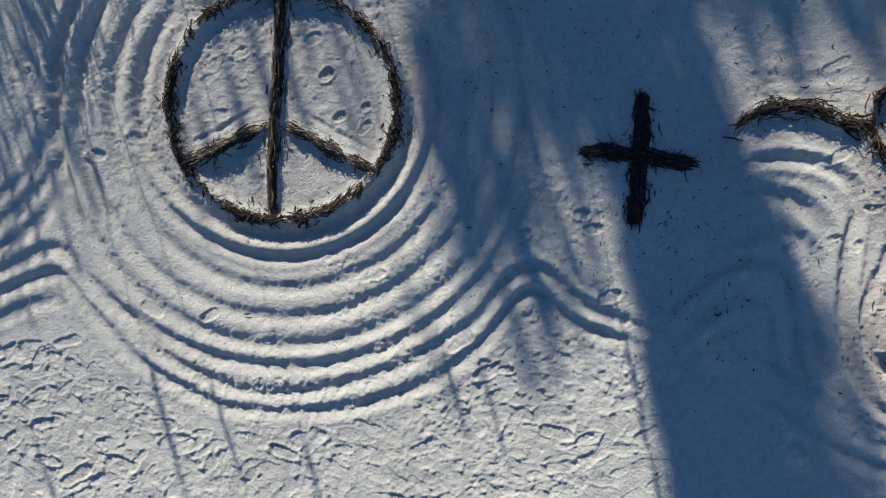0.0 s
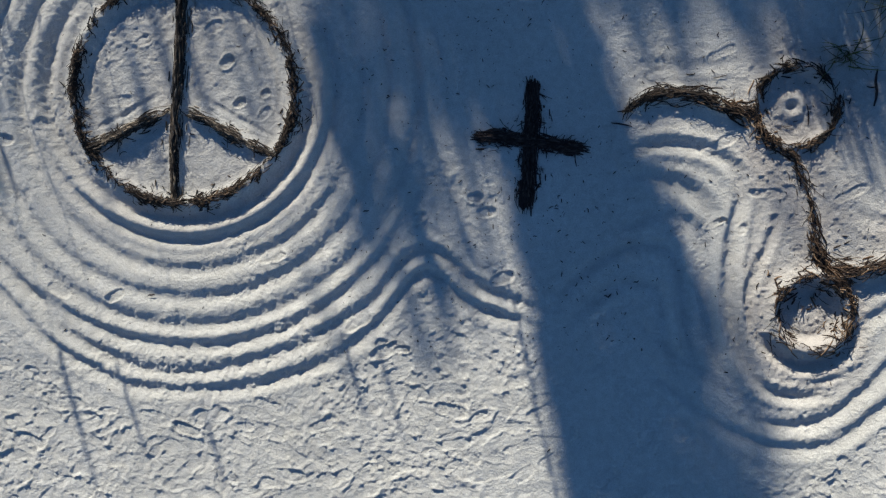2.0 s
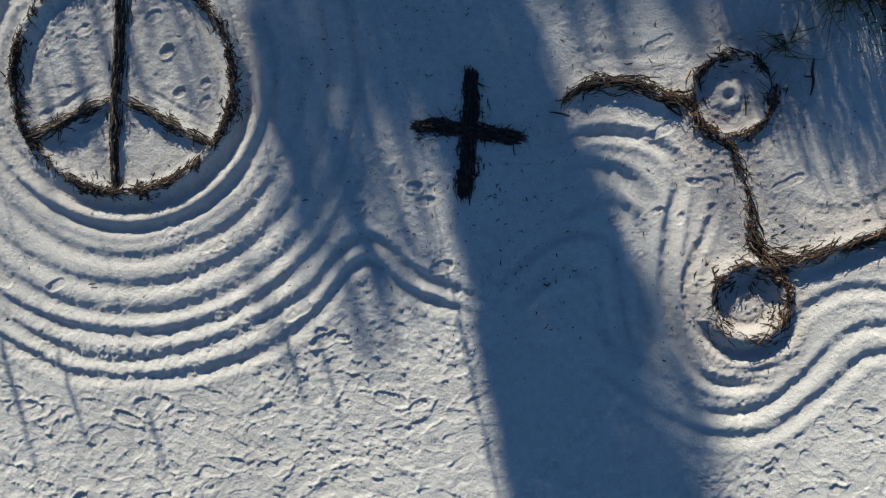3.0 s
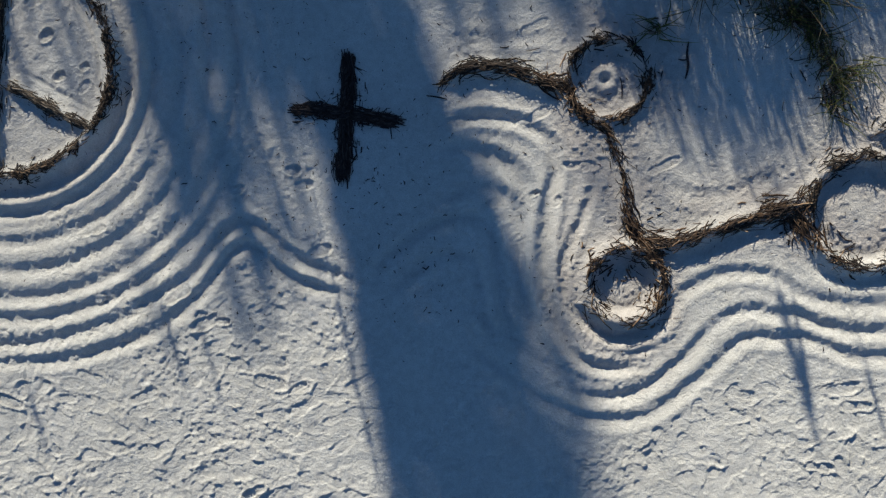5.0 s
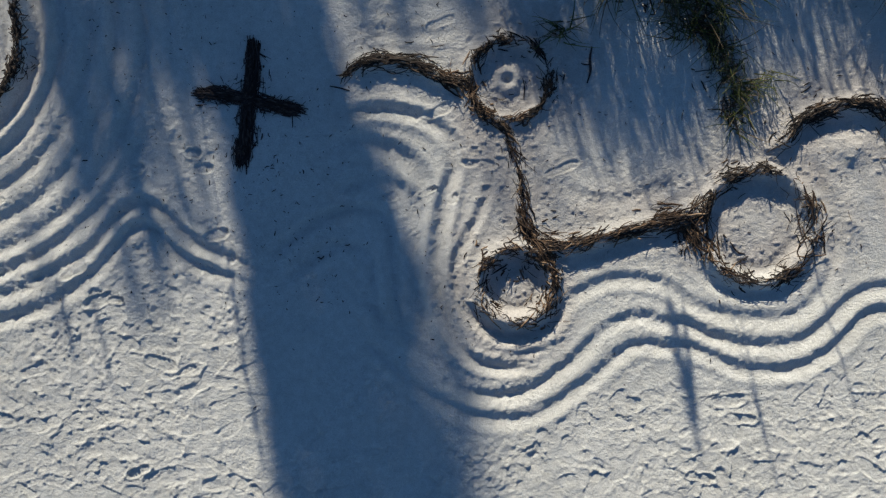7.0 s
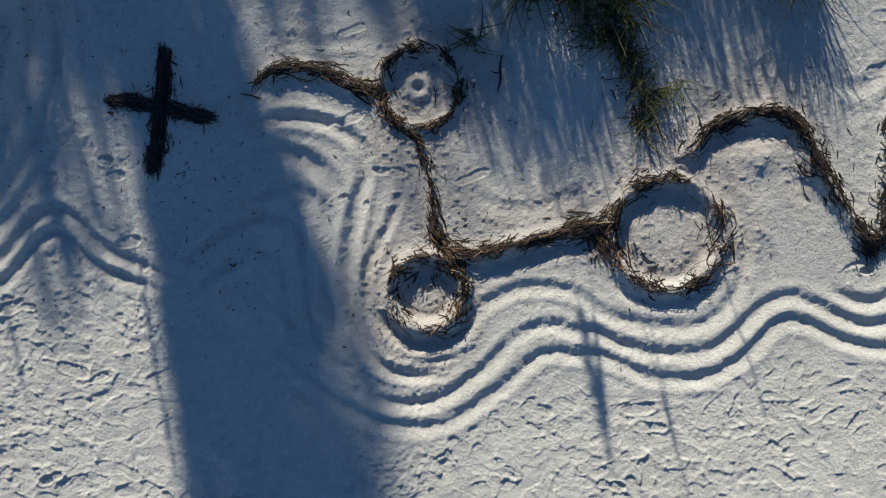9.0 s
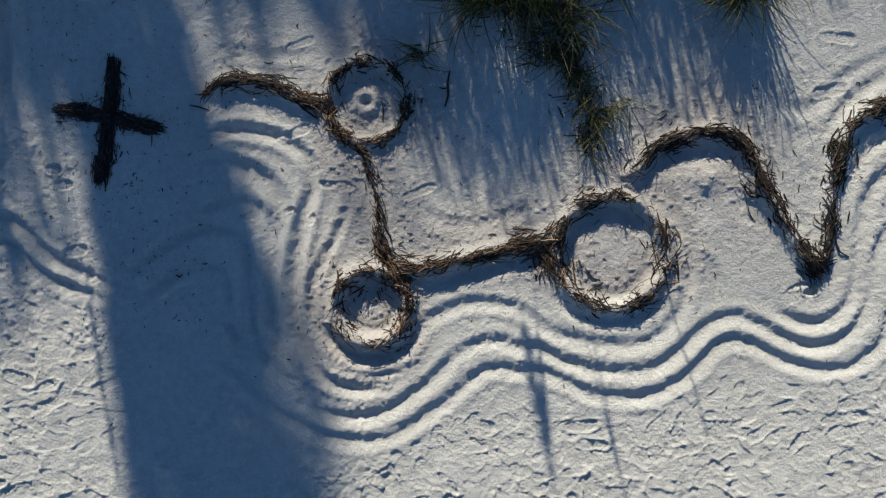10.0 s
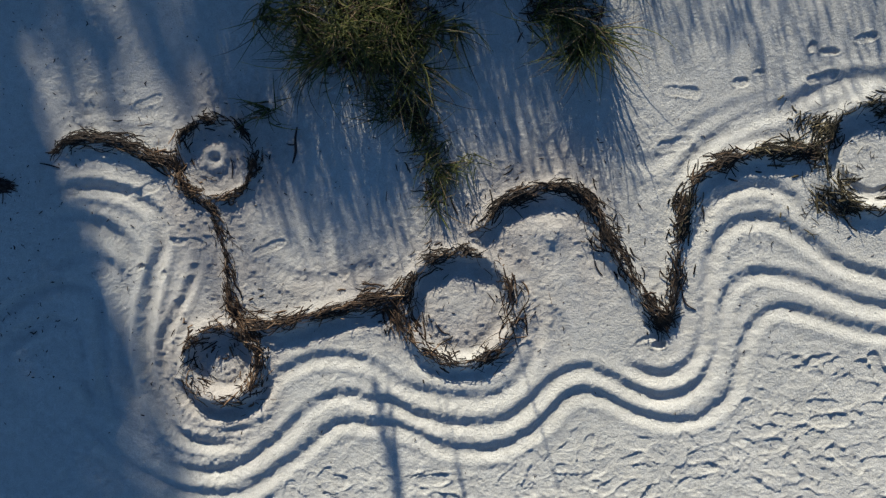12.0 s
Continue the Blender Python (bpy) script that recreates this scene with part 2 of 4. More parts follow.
bank([(0.24, -0.48), (0.40, -0.30), (0.57, -0.23), (0.73, -0.28), (0.90, -0.43), (1.10, -0.57), (1.36, -0.68)], 0.020, 0.04, 0.3)
# arches about the hooked line of weed
furrow([(2.20, 0.44), (2.35, 0.52), (2.50, 0.55), (2.73, 0.54), (2.94, 0.48), (3.11, 0.35), (3.17, 0.11), (3.12, -0.13), (3.08, -0.50), (3.07, -0.75), (3.12, -1.00), (3.22, -1.25), (3.37, -1.47), (3.63, -1.54), (3.89, -1.49)], 0.050, 0.052, berm=0.6)
furrow([(2.10, 0.18), (2.28, 0.26), (2.46, 0.26), (2.72, 0.19), (2.89, 0.03), (2.93, -0.15), (2.91, -0.35)], 0.050, 0.066, berm=0.6)
bank([(2.98, 0.06), (3.01, -0.10), (2.98, -0.37), (2.97, -0.75), (3.02, -1.10)], 0.016, 0.04, 0.3)
bank([(3.24, -0.05), (3.19, -0.45), (3.17, -0.74), (3.23, -0.97), (3.33, -1.18)], 0.018, 0.035, 0.3)
furrow([(2.14, -0.24), (2.40, -0.10), (2.60, -0.07), (2.78, -0.15), (2.86, -0.36), (2.88, -0.73), (2.93, -1.07), (3.04, -1.35), (3.26, -1.59), (3.50, -1.70)], 0.042, 0.066, berm=0.5)
furrow([(1.62, -0.78), (1.89, -0.55), (2.08, -0.41), (2.36, -0.30), (2.58, -0.34), (2.68, -0.52), (2.72, -0.81), (2.80, -1.18), (2.95, -1.46)], 0.056, 0.06)
furrow([(1.68, -1.09), (1.95, -0.81), (2.19, -0.65), (2.42, -0.62), (2.53, -0.77), (2.58, -1.10), (2.70, -1.43)], 0.045, 0.06)
furrow([(3.50, 0.11), (3.46, -0.08), (3.41, -0.26), (3.32, -0.45), (3.26, -0.62), (3.23, -0.78), (3.25, -0.97), (3.33, -1.16)], 0.036, 0.040, berm=0.5)
furrow([(3.98, 0.11), (4.17, -0.05), (4.40, -0.11), (4.63, -0.07), (4.91, 0.03), (5.14, 0.20)], 0.024, 0.06)
furrow([(2.25, 1.23), (2.62, 1.19), (2.95, 1.20), (3.18, 1.24)], 0.022, 0.05)
# two lines along the lower edge of the molecule of weed
furrow([(2.29, -0.92), (2.58, -1.16), (2.91, -1.40), (3.15, -1.61), (3.29, -1.71), (3.48, -1.79), (3.71, -1.78), (3.95, -1.70), (4.13, -1.56), (4.30, -1.41), (4.46, -1.22), (4.64, -1.09), (4.83, -1.05), (5.02, -1.09), (5.16, -1.09), (5.33, -1.16), (5.57, -1.22), (5.92, -1.22), (6.13, -1.17), (6.29, -1.05), (6.42, -0.91), (6.55, -0.77), (6.69, -0.70), (6.82, -0.70), (7.02, -0.78), (7.21, -0.86), (7.40, -0.89), (7.60, -0.83), (7.75, -0.68), (7.81, -0.45), (7.83, -0.22), (7.86, -0.04), (7.93, 0.11), (8.10, 0.19), (8.37, 0.17), (8.65, 0.09), (8.93, -0.00), (9.15, -0.02), (9.48, -0.01), (9.97, 0.07)], 0.042)
furrow([(2.39, -1.31), (2.67, -1.54), (2.96, -1.76), (3.15, -1.86), (3.38, -1.96), (3.71, -1.99), (3.95, -1.94), (4.18, -1.79), (4.42, -1.60), (4.60, -1.41), (4.74, -1.30), (4.88, -1.27), (4.98, -1.29), (5.22, -1.28), (5.41, -1.35), (5.66, -1.44), (5.94, -1.44), (6.17, -1.38), (6.35, -1.26), (6.48, -1.14), (6.61, -0.97), (6.75, -0.90), (6.93, -0.92), (7.17, -1.02), (7.46, -1.08), (7.73, -1.03), (7.95, -0.83), (8.02, -0.58), (8.06, -0.34), (8.14, -0.18), (8.30, -0.08), (8.58, -0.13), (8.86, -0.20), (9.17, -0.24), (9.50, -0.24), (9.99, -0.16)], 0.042)
furrow([(4.11, -1.04), (4.25, -0.90), (4.41, -0.81), (4.59, -0.75), (4.81, -0.74), (5.00, -0.78), (5.20, -0.91), (5.48, -0.99), (5.82, -1.01), (6.05, -0.96), (6.22, -0.82), (6.32, -0.62), (6.35, -0.40), (6.33, -0.12), (6.27, 0.10)], 0.036, 0.050)
bank([(6.22, 0.33), (6.34, 0.42), (6.46, 0.41), (6.58, 0.30)], 0.042, 0.12, 0.2)
bank([(6.44, 0.10), (6.45, -0.15), (6.46, -0.45)], 0.034, 0.10, 0.4)
furrow([(6.30, 0.18), (6.42, 0.19), (6.56, 0.20)], 0.022, 0.10, 0.2, berm=0.0)
furrow([(6.46, -0.20), (6.56, -0.38), (6.62, -0.56)], 0.042, 0.045, 0.3)
furrow([(6.00, 0.33), (6.12, 0.30), (6.20, 0.12), (6.24, -0.14), (6.25, -0.34)], 0.040, 0.05, 0.3)
furrow([(5.98, 0.45), (6.10, 0.60), (6.30, 0.64), (6.52, 0.62)], 0.07, 0.10, 0.2, berm=0.0)
furrow([(6.66, 0.42), (6.72, 0.22), (6.80, 0.05)], 0.04, 0.08, 0.2)
furrow([(7.02, -0.58), (7.19, -0.67), (7.38, -0.71), (7.58, -0.61), (7.70, -0.41), (7.71, -0.18), (7.70, 0.10), (7.73, 0.34), (7.84, 0.54), (8.02, 0.62), (8.22, 0.61), (8.48, 0.48), (8.77, 0.31), (9.13, 0.22), (9.46, 0.22)], 0.046, 0.055)
furrow([(7.58, 0.33), (7.61, 0.56), (7.70, 0.75), (7.86, 0.86), (8.06, 0.91), (8.27, 0.86), (8.47, 0.66)], 0.042, 0.05)
furrow([(3.64, -1.43), (3.85, -1.41), (4.02, -1.35)], 0.025, 0.03, 0.1)
furrow([(3.52, -1.55), (3.71, -1.56), (3.95, -1.53)], 0.02, 0.03, 0.1)
# above the weed at the far end
furrow([(7.12, 0.99), (7.31, 1.13), (7.51, 1.33), (7.77, 1.49), (8.03, 1.59), (8.25, 1.66)], 0.030, 0.06)
furrow([(7.38, 0.87), (7.50, 1.11), (7.69, 1.30), (7.95, 1.45), (8.22, 1.55), (8.43, 1.69), (8.65, 1.80), (8.99, 1.85), (9.32, 1.85)], 0.040, 0.060, berm=0.5)
furrow([(6.71, 1.52), (6.82, 1.25), (6.97, 1.07), (7.16, 1.04), (7.33, 1.17)], 0.03, 0.06)

# banks of sand under the weed
PEACE_RING = arc(PX, PY, PR, 0, 360, 40)
PEACE_BAR = [(-1.45, 1.88), (-1.47, 1.44), (-1.50, 0.94), (-1.52, 0.48), (-1.52, 0.12)]
PEACE_ARM_L = [(-1.55, 0.86), (-1.73, 0.77), (-1.96, 0.64), (-2.22, 0.52)]
PEACE_ARM_R = [(-1.41, 0.83), (-1.22, 0.74), (-0.97, 0.60), (-0.71, 0.47)]
HOOK = [(2.25, 0.86), (2.39, 0.94), (2.60, 0.96), (2.83, 0.93), (3.02, 0.85), (3.22, 0.80)]
R1X, R1Y, R1R = 3.58, 0.86, 0.33
LINK = [(3.55, 0.51), (3.62, 0.35), (3.70, 0.15), (3.75, -0.07), (3.79, -0.28), (3.85, -0.45)]
R2X, R2Y, R2R = 3.74, -0.83, 0.30
BEAM = [(3.87, -0.49), (4.06, -0.50), (4.27, -0.46), (4.54, -0.35), (4.82, -0.26), (5.05, -0.20), (5.21, -0.07)]
R3X, R3Y, R3R = 5.685, -0.24, 0.455
ARCH = [(5.73, 0.37), (5.86, 0.48), (5.95, 0.63), (6.10, 0.72), (6.28, 0.79), (6.45, 0.82), (6.61, 0.77), (6.72, 0.63), (6.81, 0.45), (6.95, 0.26), (7.07, 0.08), (7.21, -0.09), (7.36, -0.26)]
RISE = [(7.38, -0.24), (7.41, -0.06), (7.41, 0.13), (7.41, 0.34), (7.43, 0.55), (7.46, 0.73), (7.50, 0.88), (7.62, 1.02), (7.82, 1.12), (8.04, 1.19), (8.29, 1.21), (8.47, 1.25)]
R4X, R4Y, R4R = 8.96, 1.22, 0.43
bank(PEACE_RING, 0.062, 0.062, 0)
bank(PEACE_BAR, 0.045, 0.05)
bank(PEACE_ARM_L, 0.055, 0.055)
bank(PEACE_ARM_R, 0.055, 0.055)
bank(HOOK, 0.058, 0.065)
for x, y, r, h in ((R1X, R1Y, R1R, 0.038), (R2X, R2Y, R2R, 0.075), (R3X, R3Y, R3R, 0.06), (R4X, R4Y, R4R, 0.065)):
    bank(arc(x, y, r, 0, 360, 30), h, 0.07, 0)
    disc(x, y, r - 0.04, -0.03 if h < 0.04 else -0.042 if r > 0.44 else -0.055, 0.07)
bank(LINK, 0.03, 0.05)
bank(BEAM, 0.07, 0.075)
furrow([(x + 0.03, y - 0.15) for x, y in BEAM[1:]], 0.03, 0.06)
bank(ARCH, 0.075, 0.068)
bank(RISE, 0.07, 0.065)
furrow(arc(R2X, R2Y, R2R + 0.145, 195, 350), 0.07, 0.055)
furrow(arc(R3X, R3Y, R3R + 0.12, 215, 320), 0.045, 0.05)
disc(R3X + 0.02, R3Y - 0.03, 0.28, 0.020, 0.09)
disc(R2X + 0.02, R2Y - 0.05, 0.13, 0.018, 0.06)
disc(R4X, R4Y - 0.02, 0.25, 0.03, 0.05)
# a little crater in the first ring
w = window(R1X, R1Y, 0.3)
d = np.hypot(GX[None, w[1]] - R1X, GY[w[0], None] - R1Y)
H[w] += 0.030 * np.exp(-((d - 0.075) / 0.038) ** 2) + 0.012 * np.exp(-(d / 0.16) ** 2) - 0.03 * np.exp(-(d / 0.042) ** 2)

# trampled sand along the open side, print over print
EDGE = np.array(sorted([(-4.40, -0.93), (-3.83, -0.88), (-3.35, -0.92), (-3.02, -1.15), (-2.41, -1.55), (-1.47, -1.69), (-0.53, -1.54), (0.02, -1.30), (0.39, -1.00), (0.58, -0.86), (0.76, -0.97), (1.08, -1.06), (1.40, -1.13), (2.00, -1.98), (2.53, -2.12), (3.00, -2.19), (3.72, -2.25), (4.19, -1.99), (4.65, -1.60), (4.88, -1.48), (4.94, -1.46), (5.42, -1.52), (5.95, -1.67), (6.46, -1.44), (6.76, -1.16), (7.19, -1.20), (7.56, -1.27), (8.01, -1.05), (8.29, -0.51), (8.51, -0.36), (8.88, -0.40), (9.19, -0.45), (10.23, -0.37)]))
TREAD_LOW = -5.2
made = 0
while made < 6500:
    x, y = rng.uniform(-4.5, 10.0), rng.uniform(TREAD_LOW, -0.4)
    top = np.interp(x, EDGE[:, 0], EDGE[:, 1])
    if y > top - 0.05 or (1.3 < x - 0.22 * y - 0.4 < 3.0 and rng.random() < 0.55):
        made += 0.2
        continue
    size = rng.uniform(0.55, 1.2)
    print_in(x, y, rng.normal(0.0, 0.65) + (math.pi if rng.random() < 0.5 else 0), 0.27 * size, 0.105 * size, (rng.uniform(0.0016, 0.006) + (0.005 if rng.random() < 0.06 else 0)) * max(1.15, 1.35 - 0.05 * x), rng.uniform(0.08, 0.3), rng.uniform(0.25, 0.8), rng.uniform(0.0, 0.4), 0.0022 if size > 0.75 and rng.random() < 0.25 else 0.0)
    made += 1
tread = smooth((np.interp(GX, EDGE[:, 0], EDGE[:, 1])[None, :] - GY[:, None]) / 0.15)
H += tread * (1 - 0.5 * smooth((GX - 3.0) / 3.0))[None, :] * (0.005 * vnoise(0.14) + 0.003 * vnoise(0.06))
# single prints and hollows in the raked sand: place, way, length, width, depth
SINGLE = [(-1.41, -0.48, 0.1, .16, .09, .025), (-0.72, -0.39, 0.3, .22, .09, .03), (-2.07, -0.72, 0.5, .16, .09, .03), (-2.55, -0.67, -.5, .2, .1, .03), (-3.02, 0.60, 0, .2, .1, .025), (-2.83, 0.69, 0, .07, .06, .02), (-3.26, -0.94, .2, .22, .1, .03), (-1.09, 1.24, .8, .13, .10, .05), (-0.99, 0.90, .5, .12, .08, .04), (-0.77, 0.98, .6, .09, .07, .04), (-0.78, 0.81, .8, .14, .08, .025), (-2.01, 0.92, .1, .24, .1, .025), (-1.79, 1.42, .4, .14, .09, .025), (-1.20, 1.53, .5, .16, .1, .025), (0.46, -0.08, .5, .22, .1, .035), (0.00, -0.93, .6, .24, .12, .03), (0.98, 0.11, 0, .13, .1, .04), (1.07, -0.01, .1, .16, .09, .03), (1.21, -0.56, .3, .2, .11, .035), (0.37, -1.16, 0, .13, .07, .04), (-0.67, -0.97, .9, .1, .08, -.02), (-1.28, -1.59, 1.5, .16, .1, .02)]
SINGLE += [(3.00, 0.56, .5, .26, .1, .03), (3.37, 0.15, -.05, .27, .09, .03), (4.07, 0.15, .45, .28, .09, .03), (2.36, 0.51, 0, .2, .1, .03), (2.96, -0.10, .5, .16, .05, .035), (2.66, -0.16, .3, .12, .08, .03), (3.19, -0.15, 1.2, .1, .06, .025), (2.99, 1.30, .4, .24, .08, .022), (3.63, -0.31, .1, .12, .07, .02)]
SINGLE += [(7.38, 1.64, -.05, .28, .11, .03), (7.84, 1.74, 0.1, .13, .09, .03), (7.98, 1.83, .2, .1, .05, .03), (7.35, 1.21, .3, .27, .12, .035), (7.93, 1.43, .6, .27, .09, .03), (8.49, 1.82, .3, .26, .1, .035), (8.53, 2.03, .05, .17, .06, .035), (8.39, 2.06, 1.2, .1, .07, .03), (8.82, 2.16, .3, .2, .08, .03), (4.68, -1.05, .1, .2, .05, .02), (6.02, -0.95, .3, .15, .03, .03), (7.24, -0.40, .4, .2, .05, .03), (7.34, -0.44, .2, .12, .07, .06)]
for x, y, a, l, wd, dp in SINGLE:
    if l > 0.2:
        print_in(x, y, a, l, wd * 0.92, dp * 0.33, 0.22, 0.5, 0.22)
    else:
        print_in(x, y, a, l, wd * 0.92, dp * 0.6, 0.34, 0.35, 0.0)
# clods and rake lines inside the peace sign
w = window(PX, PY, PR)
inside = smooth((PR - 0.1 - np.hypot(GX[None, w[1]] - PX, GY[w[0], None] - PY)) / 0.1)
H[w] += inside * (0.007 * np.clip(vnoise(0.075)[w] - 0.1, -0.3, 1) + 0.007 * np.clip(vnoise(0.042)[w] - 0.35, 0, 1))
for line in (arc(PX, PY, 0.80, -14, 60), arc(PX, PY, 0.81, 110, 190), [(x + 0.05, y + 0.13) for x, y in PEACE_ARM_R], [(x - 0.05, y + 0.14) for x, y in PEACE_ARM_L]):
    furrow(line, 0.016, 0.022, 0.15)
# crumbs and grain
crumb = np.clip(0.55 * vnoise(0.8) + 0.45 + 0.5 * vnoise(0.21), 0.1, 1.2)
lump, bit = vnoise(0.034), vnoise(0.022)
H += (2.5 - 1.0 * smooth((GX - 3.0) / 3.0))[None, :] * crumb * (0.0026 * vnoise(0.06) + 0.0046 * np.clip(lump - 0.2, 0, 1) + 0.0048 * np.clip(bit - 0.3, 0, 1) - 0.006 * np.clip(-lump - 0.4, 0, 1))
H += 0.0014 * vnoise(0.045) + 0.0012 * vnoise(0.022) * (1 + vnoise(0.6)) + 0.0012 * rng.uniform(-1, 1, H.shape) * (vnoise(0.3) > -0.2)
# away from the work the beach lies smooth, and a low dune rises behind
far = smooth((GY - 4.0) / 9.0)[:, None] * (0.35 + 0.1 * np.sin(GX / 3.1))[None, :]
keep = smooth((GX + 5.2) / 0.6) * smooth((10.8 - GX) / 0.6)
H = H * keep[None, :] * (smooth((GY + 6.0) / 1.5) * smooth((4.0 - GY) / 0.5))[:, None] + far


def height(x, y):
    ix = np.clip(np.searchsorted(GX, x), 1, len(GX) - 1)
    iy = np.clip(np.searchsorted(GY, y), 1, len(GY) - 1)
    return H[iy, ix]


def mesh_from(name, verts, faces, mat, shade_smooth=True):
    me = bpy.data.meshes.new(name)
    verts, faces = np.asarray(verts, np.float32), np.asarray(faces, np.int32)
    n, k = faces.shape
    me.vertices.add(len(verts))
    me.vertices.foreach_set("co", verts.ravel())
    me.loops.add(n * k)
    me.loops.foreach_set("vertex_index", faces.ravel())
    me.polygons.add(n)
    me.polygons.foreach_set("loop_start", np.arange(0, n * k, k, dtype=np.int32))
    me.polygons.foreach_set("use_smooth", np.full(n, shade_smooth))
    me.materials.append(mat)
    me.update(calc_edges=True)
    return me


# mask for the darker beige sand and its clods, strongest by the weed lines
NEAR_WEED = np.zeros(H.shape)
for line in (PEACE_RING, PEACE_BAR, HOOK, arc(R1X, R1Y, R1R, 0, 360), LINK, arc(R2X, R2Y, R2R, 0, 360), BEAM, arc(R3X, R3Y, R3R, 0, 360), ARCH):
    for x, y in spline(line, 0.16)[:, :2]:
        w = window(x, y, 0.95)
        NEAR_WEED[w] = np.maximum(NEAR_WEED[w], np.exp(-((GX[None, w[1]] - x) ** 2 + (GY[w[0], None] - y) ** 2) / 0.44 ** 2))
NEAR_WEED *= (1 - 0.6 * smooth((0.5 - GX) / 0.4) - 0.8 * smooth((GX - 6.6) / 0.5))[None, :]
NEAR_WEED *= (1 - 0.7 * smooth((GX - 1.2) / 0.4) * smooth((3.3 - GX) / 0.3))[None, :]
NEAR_WEED *= np.maximum(smooth((GY + 0.8) / 0.4)[:, None], smooth((4.4 - GX) / 0.3)[None, :])
NEAR_WEED = np.clip(NEAR_WEED * (1 + 0.35 * vnoise(0.4) + 0.25 * vnoise(0.12)), 0, 1)
calm = 1 - 0.4 * smooth((1.45 - np.hypot(GX[None, :] - PX, GY[:, None] - PY)) / 0.2)
H += NEAR_WEED * calm * (0.024 * np.clip(vnoise(0.036) - 0.3, 0, 1) - 0.011 * np.clip(vnoise(0.04) - 0.45, 0, 1))


def ground():
    ny, nx = H.shape
    xx, yy = np.meshgrid(GX, GY)
    verts = np.stack([xx, yy, H], -1).reshape(-1, 3)
    i = (np.arange(ny - 1)[:, None] * nx + np.arange(nx - 1)[None, :]).ravel()
    me = mesh_from("ground", verts, np.stack([i, i + 1, i + nx + 1, i + nx], 1), SAND)
    me.attributes.new("near_weed", "FLOAT", "POINT").data.foreach_set("value", NEAR_WEED.astype(np.float32).ravel())
    return tagged(new("ground", me),
                  "white beach sand raked into furrows and trampled with footprints", "ground", kind="structure")


ground()


# ---- strands: seaweed and grass ----
def tubes(lines, radii, sides=3, flat=0.6):
    """Many thin tapered stems in one mesh. lines: (n, k, 3) points; radii: (n, k)."""
    lines, radii = np.asarray(lines), np.asarray(radii)
    n, k, _ = lines.shape
    tang = np.gradient(lines, axis=1)
    tang /= np.linalg.norm(tang, axis=2, keepdims=True) + 1e-9
    side = np.cross(tang, np.array([0.0, 0.05, 1.0]))
    side /= np.linalg.norm(side, axis=2, keepdims=True) + 1e-9
    up = np.cross(side, tang)
    ang = np.arange(sides) * 2 * math.pi / sides + 0.5
    ring = np.cos(ang)[None, None, :, None] * side[:, :, None] + flat * np.sin(ang)[None, None, :, None] * up[:, :, None]
    verts = (lines[:, :, None] + ring * radii[:, :, None, None]).reshape(-1, 3)
    base = (np.arange(n)[:, None, None] * k + np.arange(k - 1)[None, :, None]) * sides
    a = np.arange(sides)[None, None, :]
    b = (a + 1) % sides
    faces = np.stack([base + a, base + b, base + sides + b, base + sides + a], -1).reshape(-1, 4)
    return verts, faces


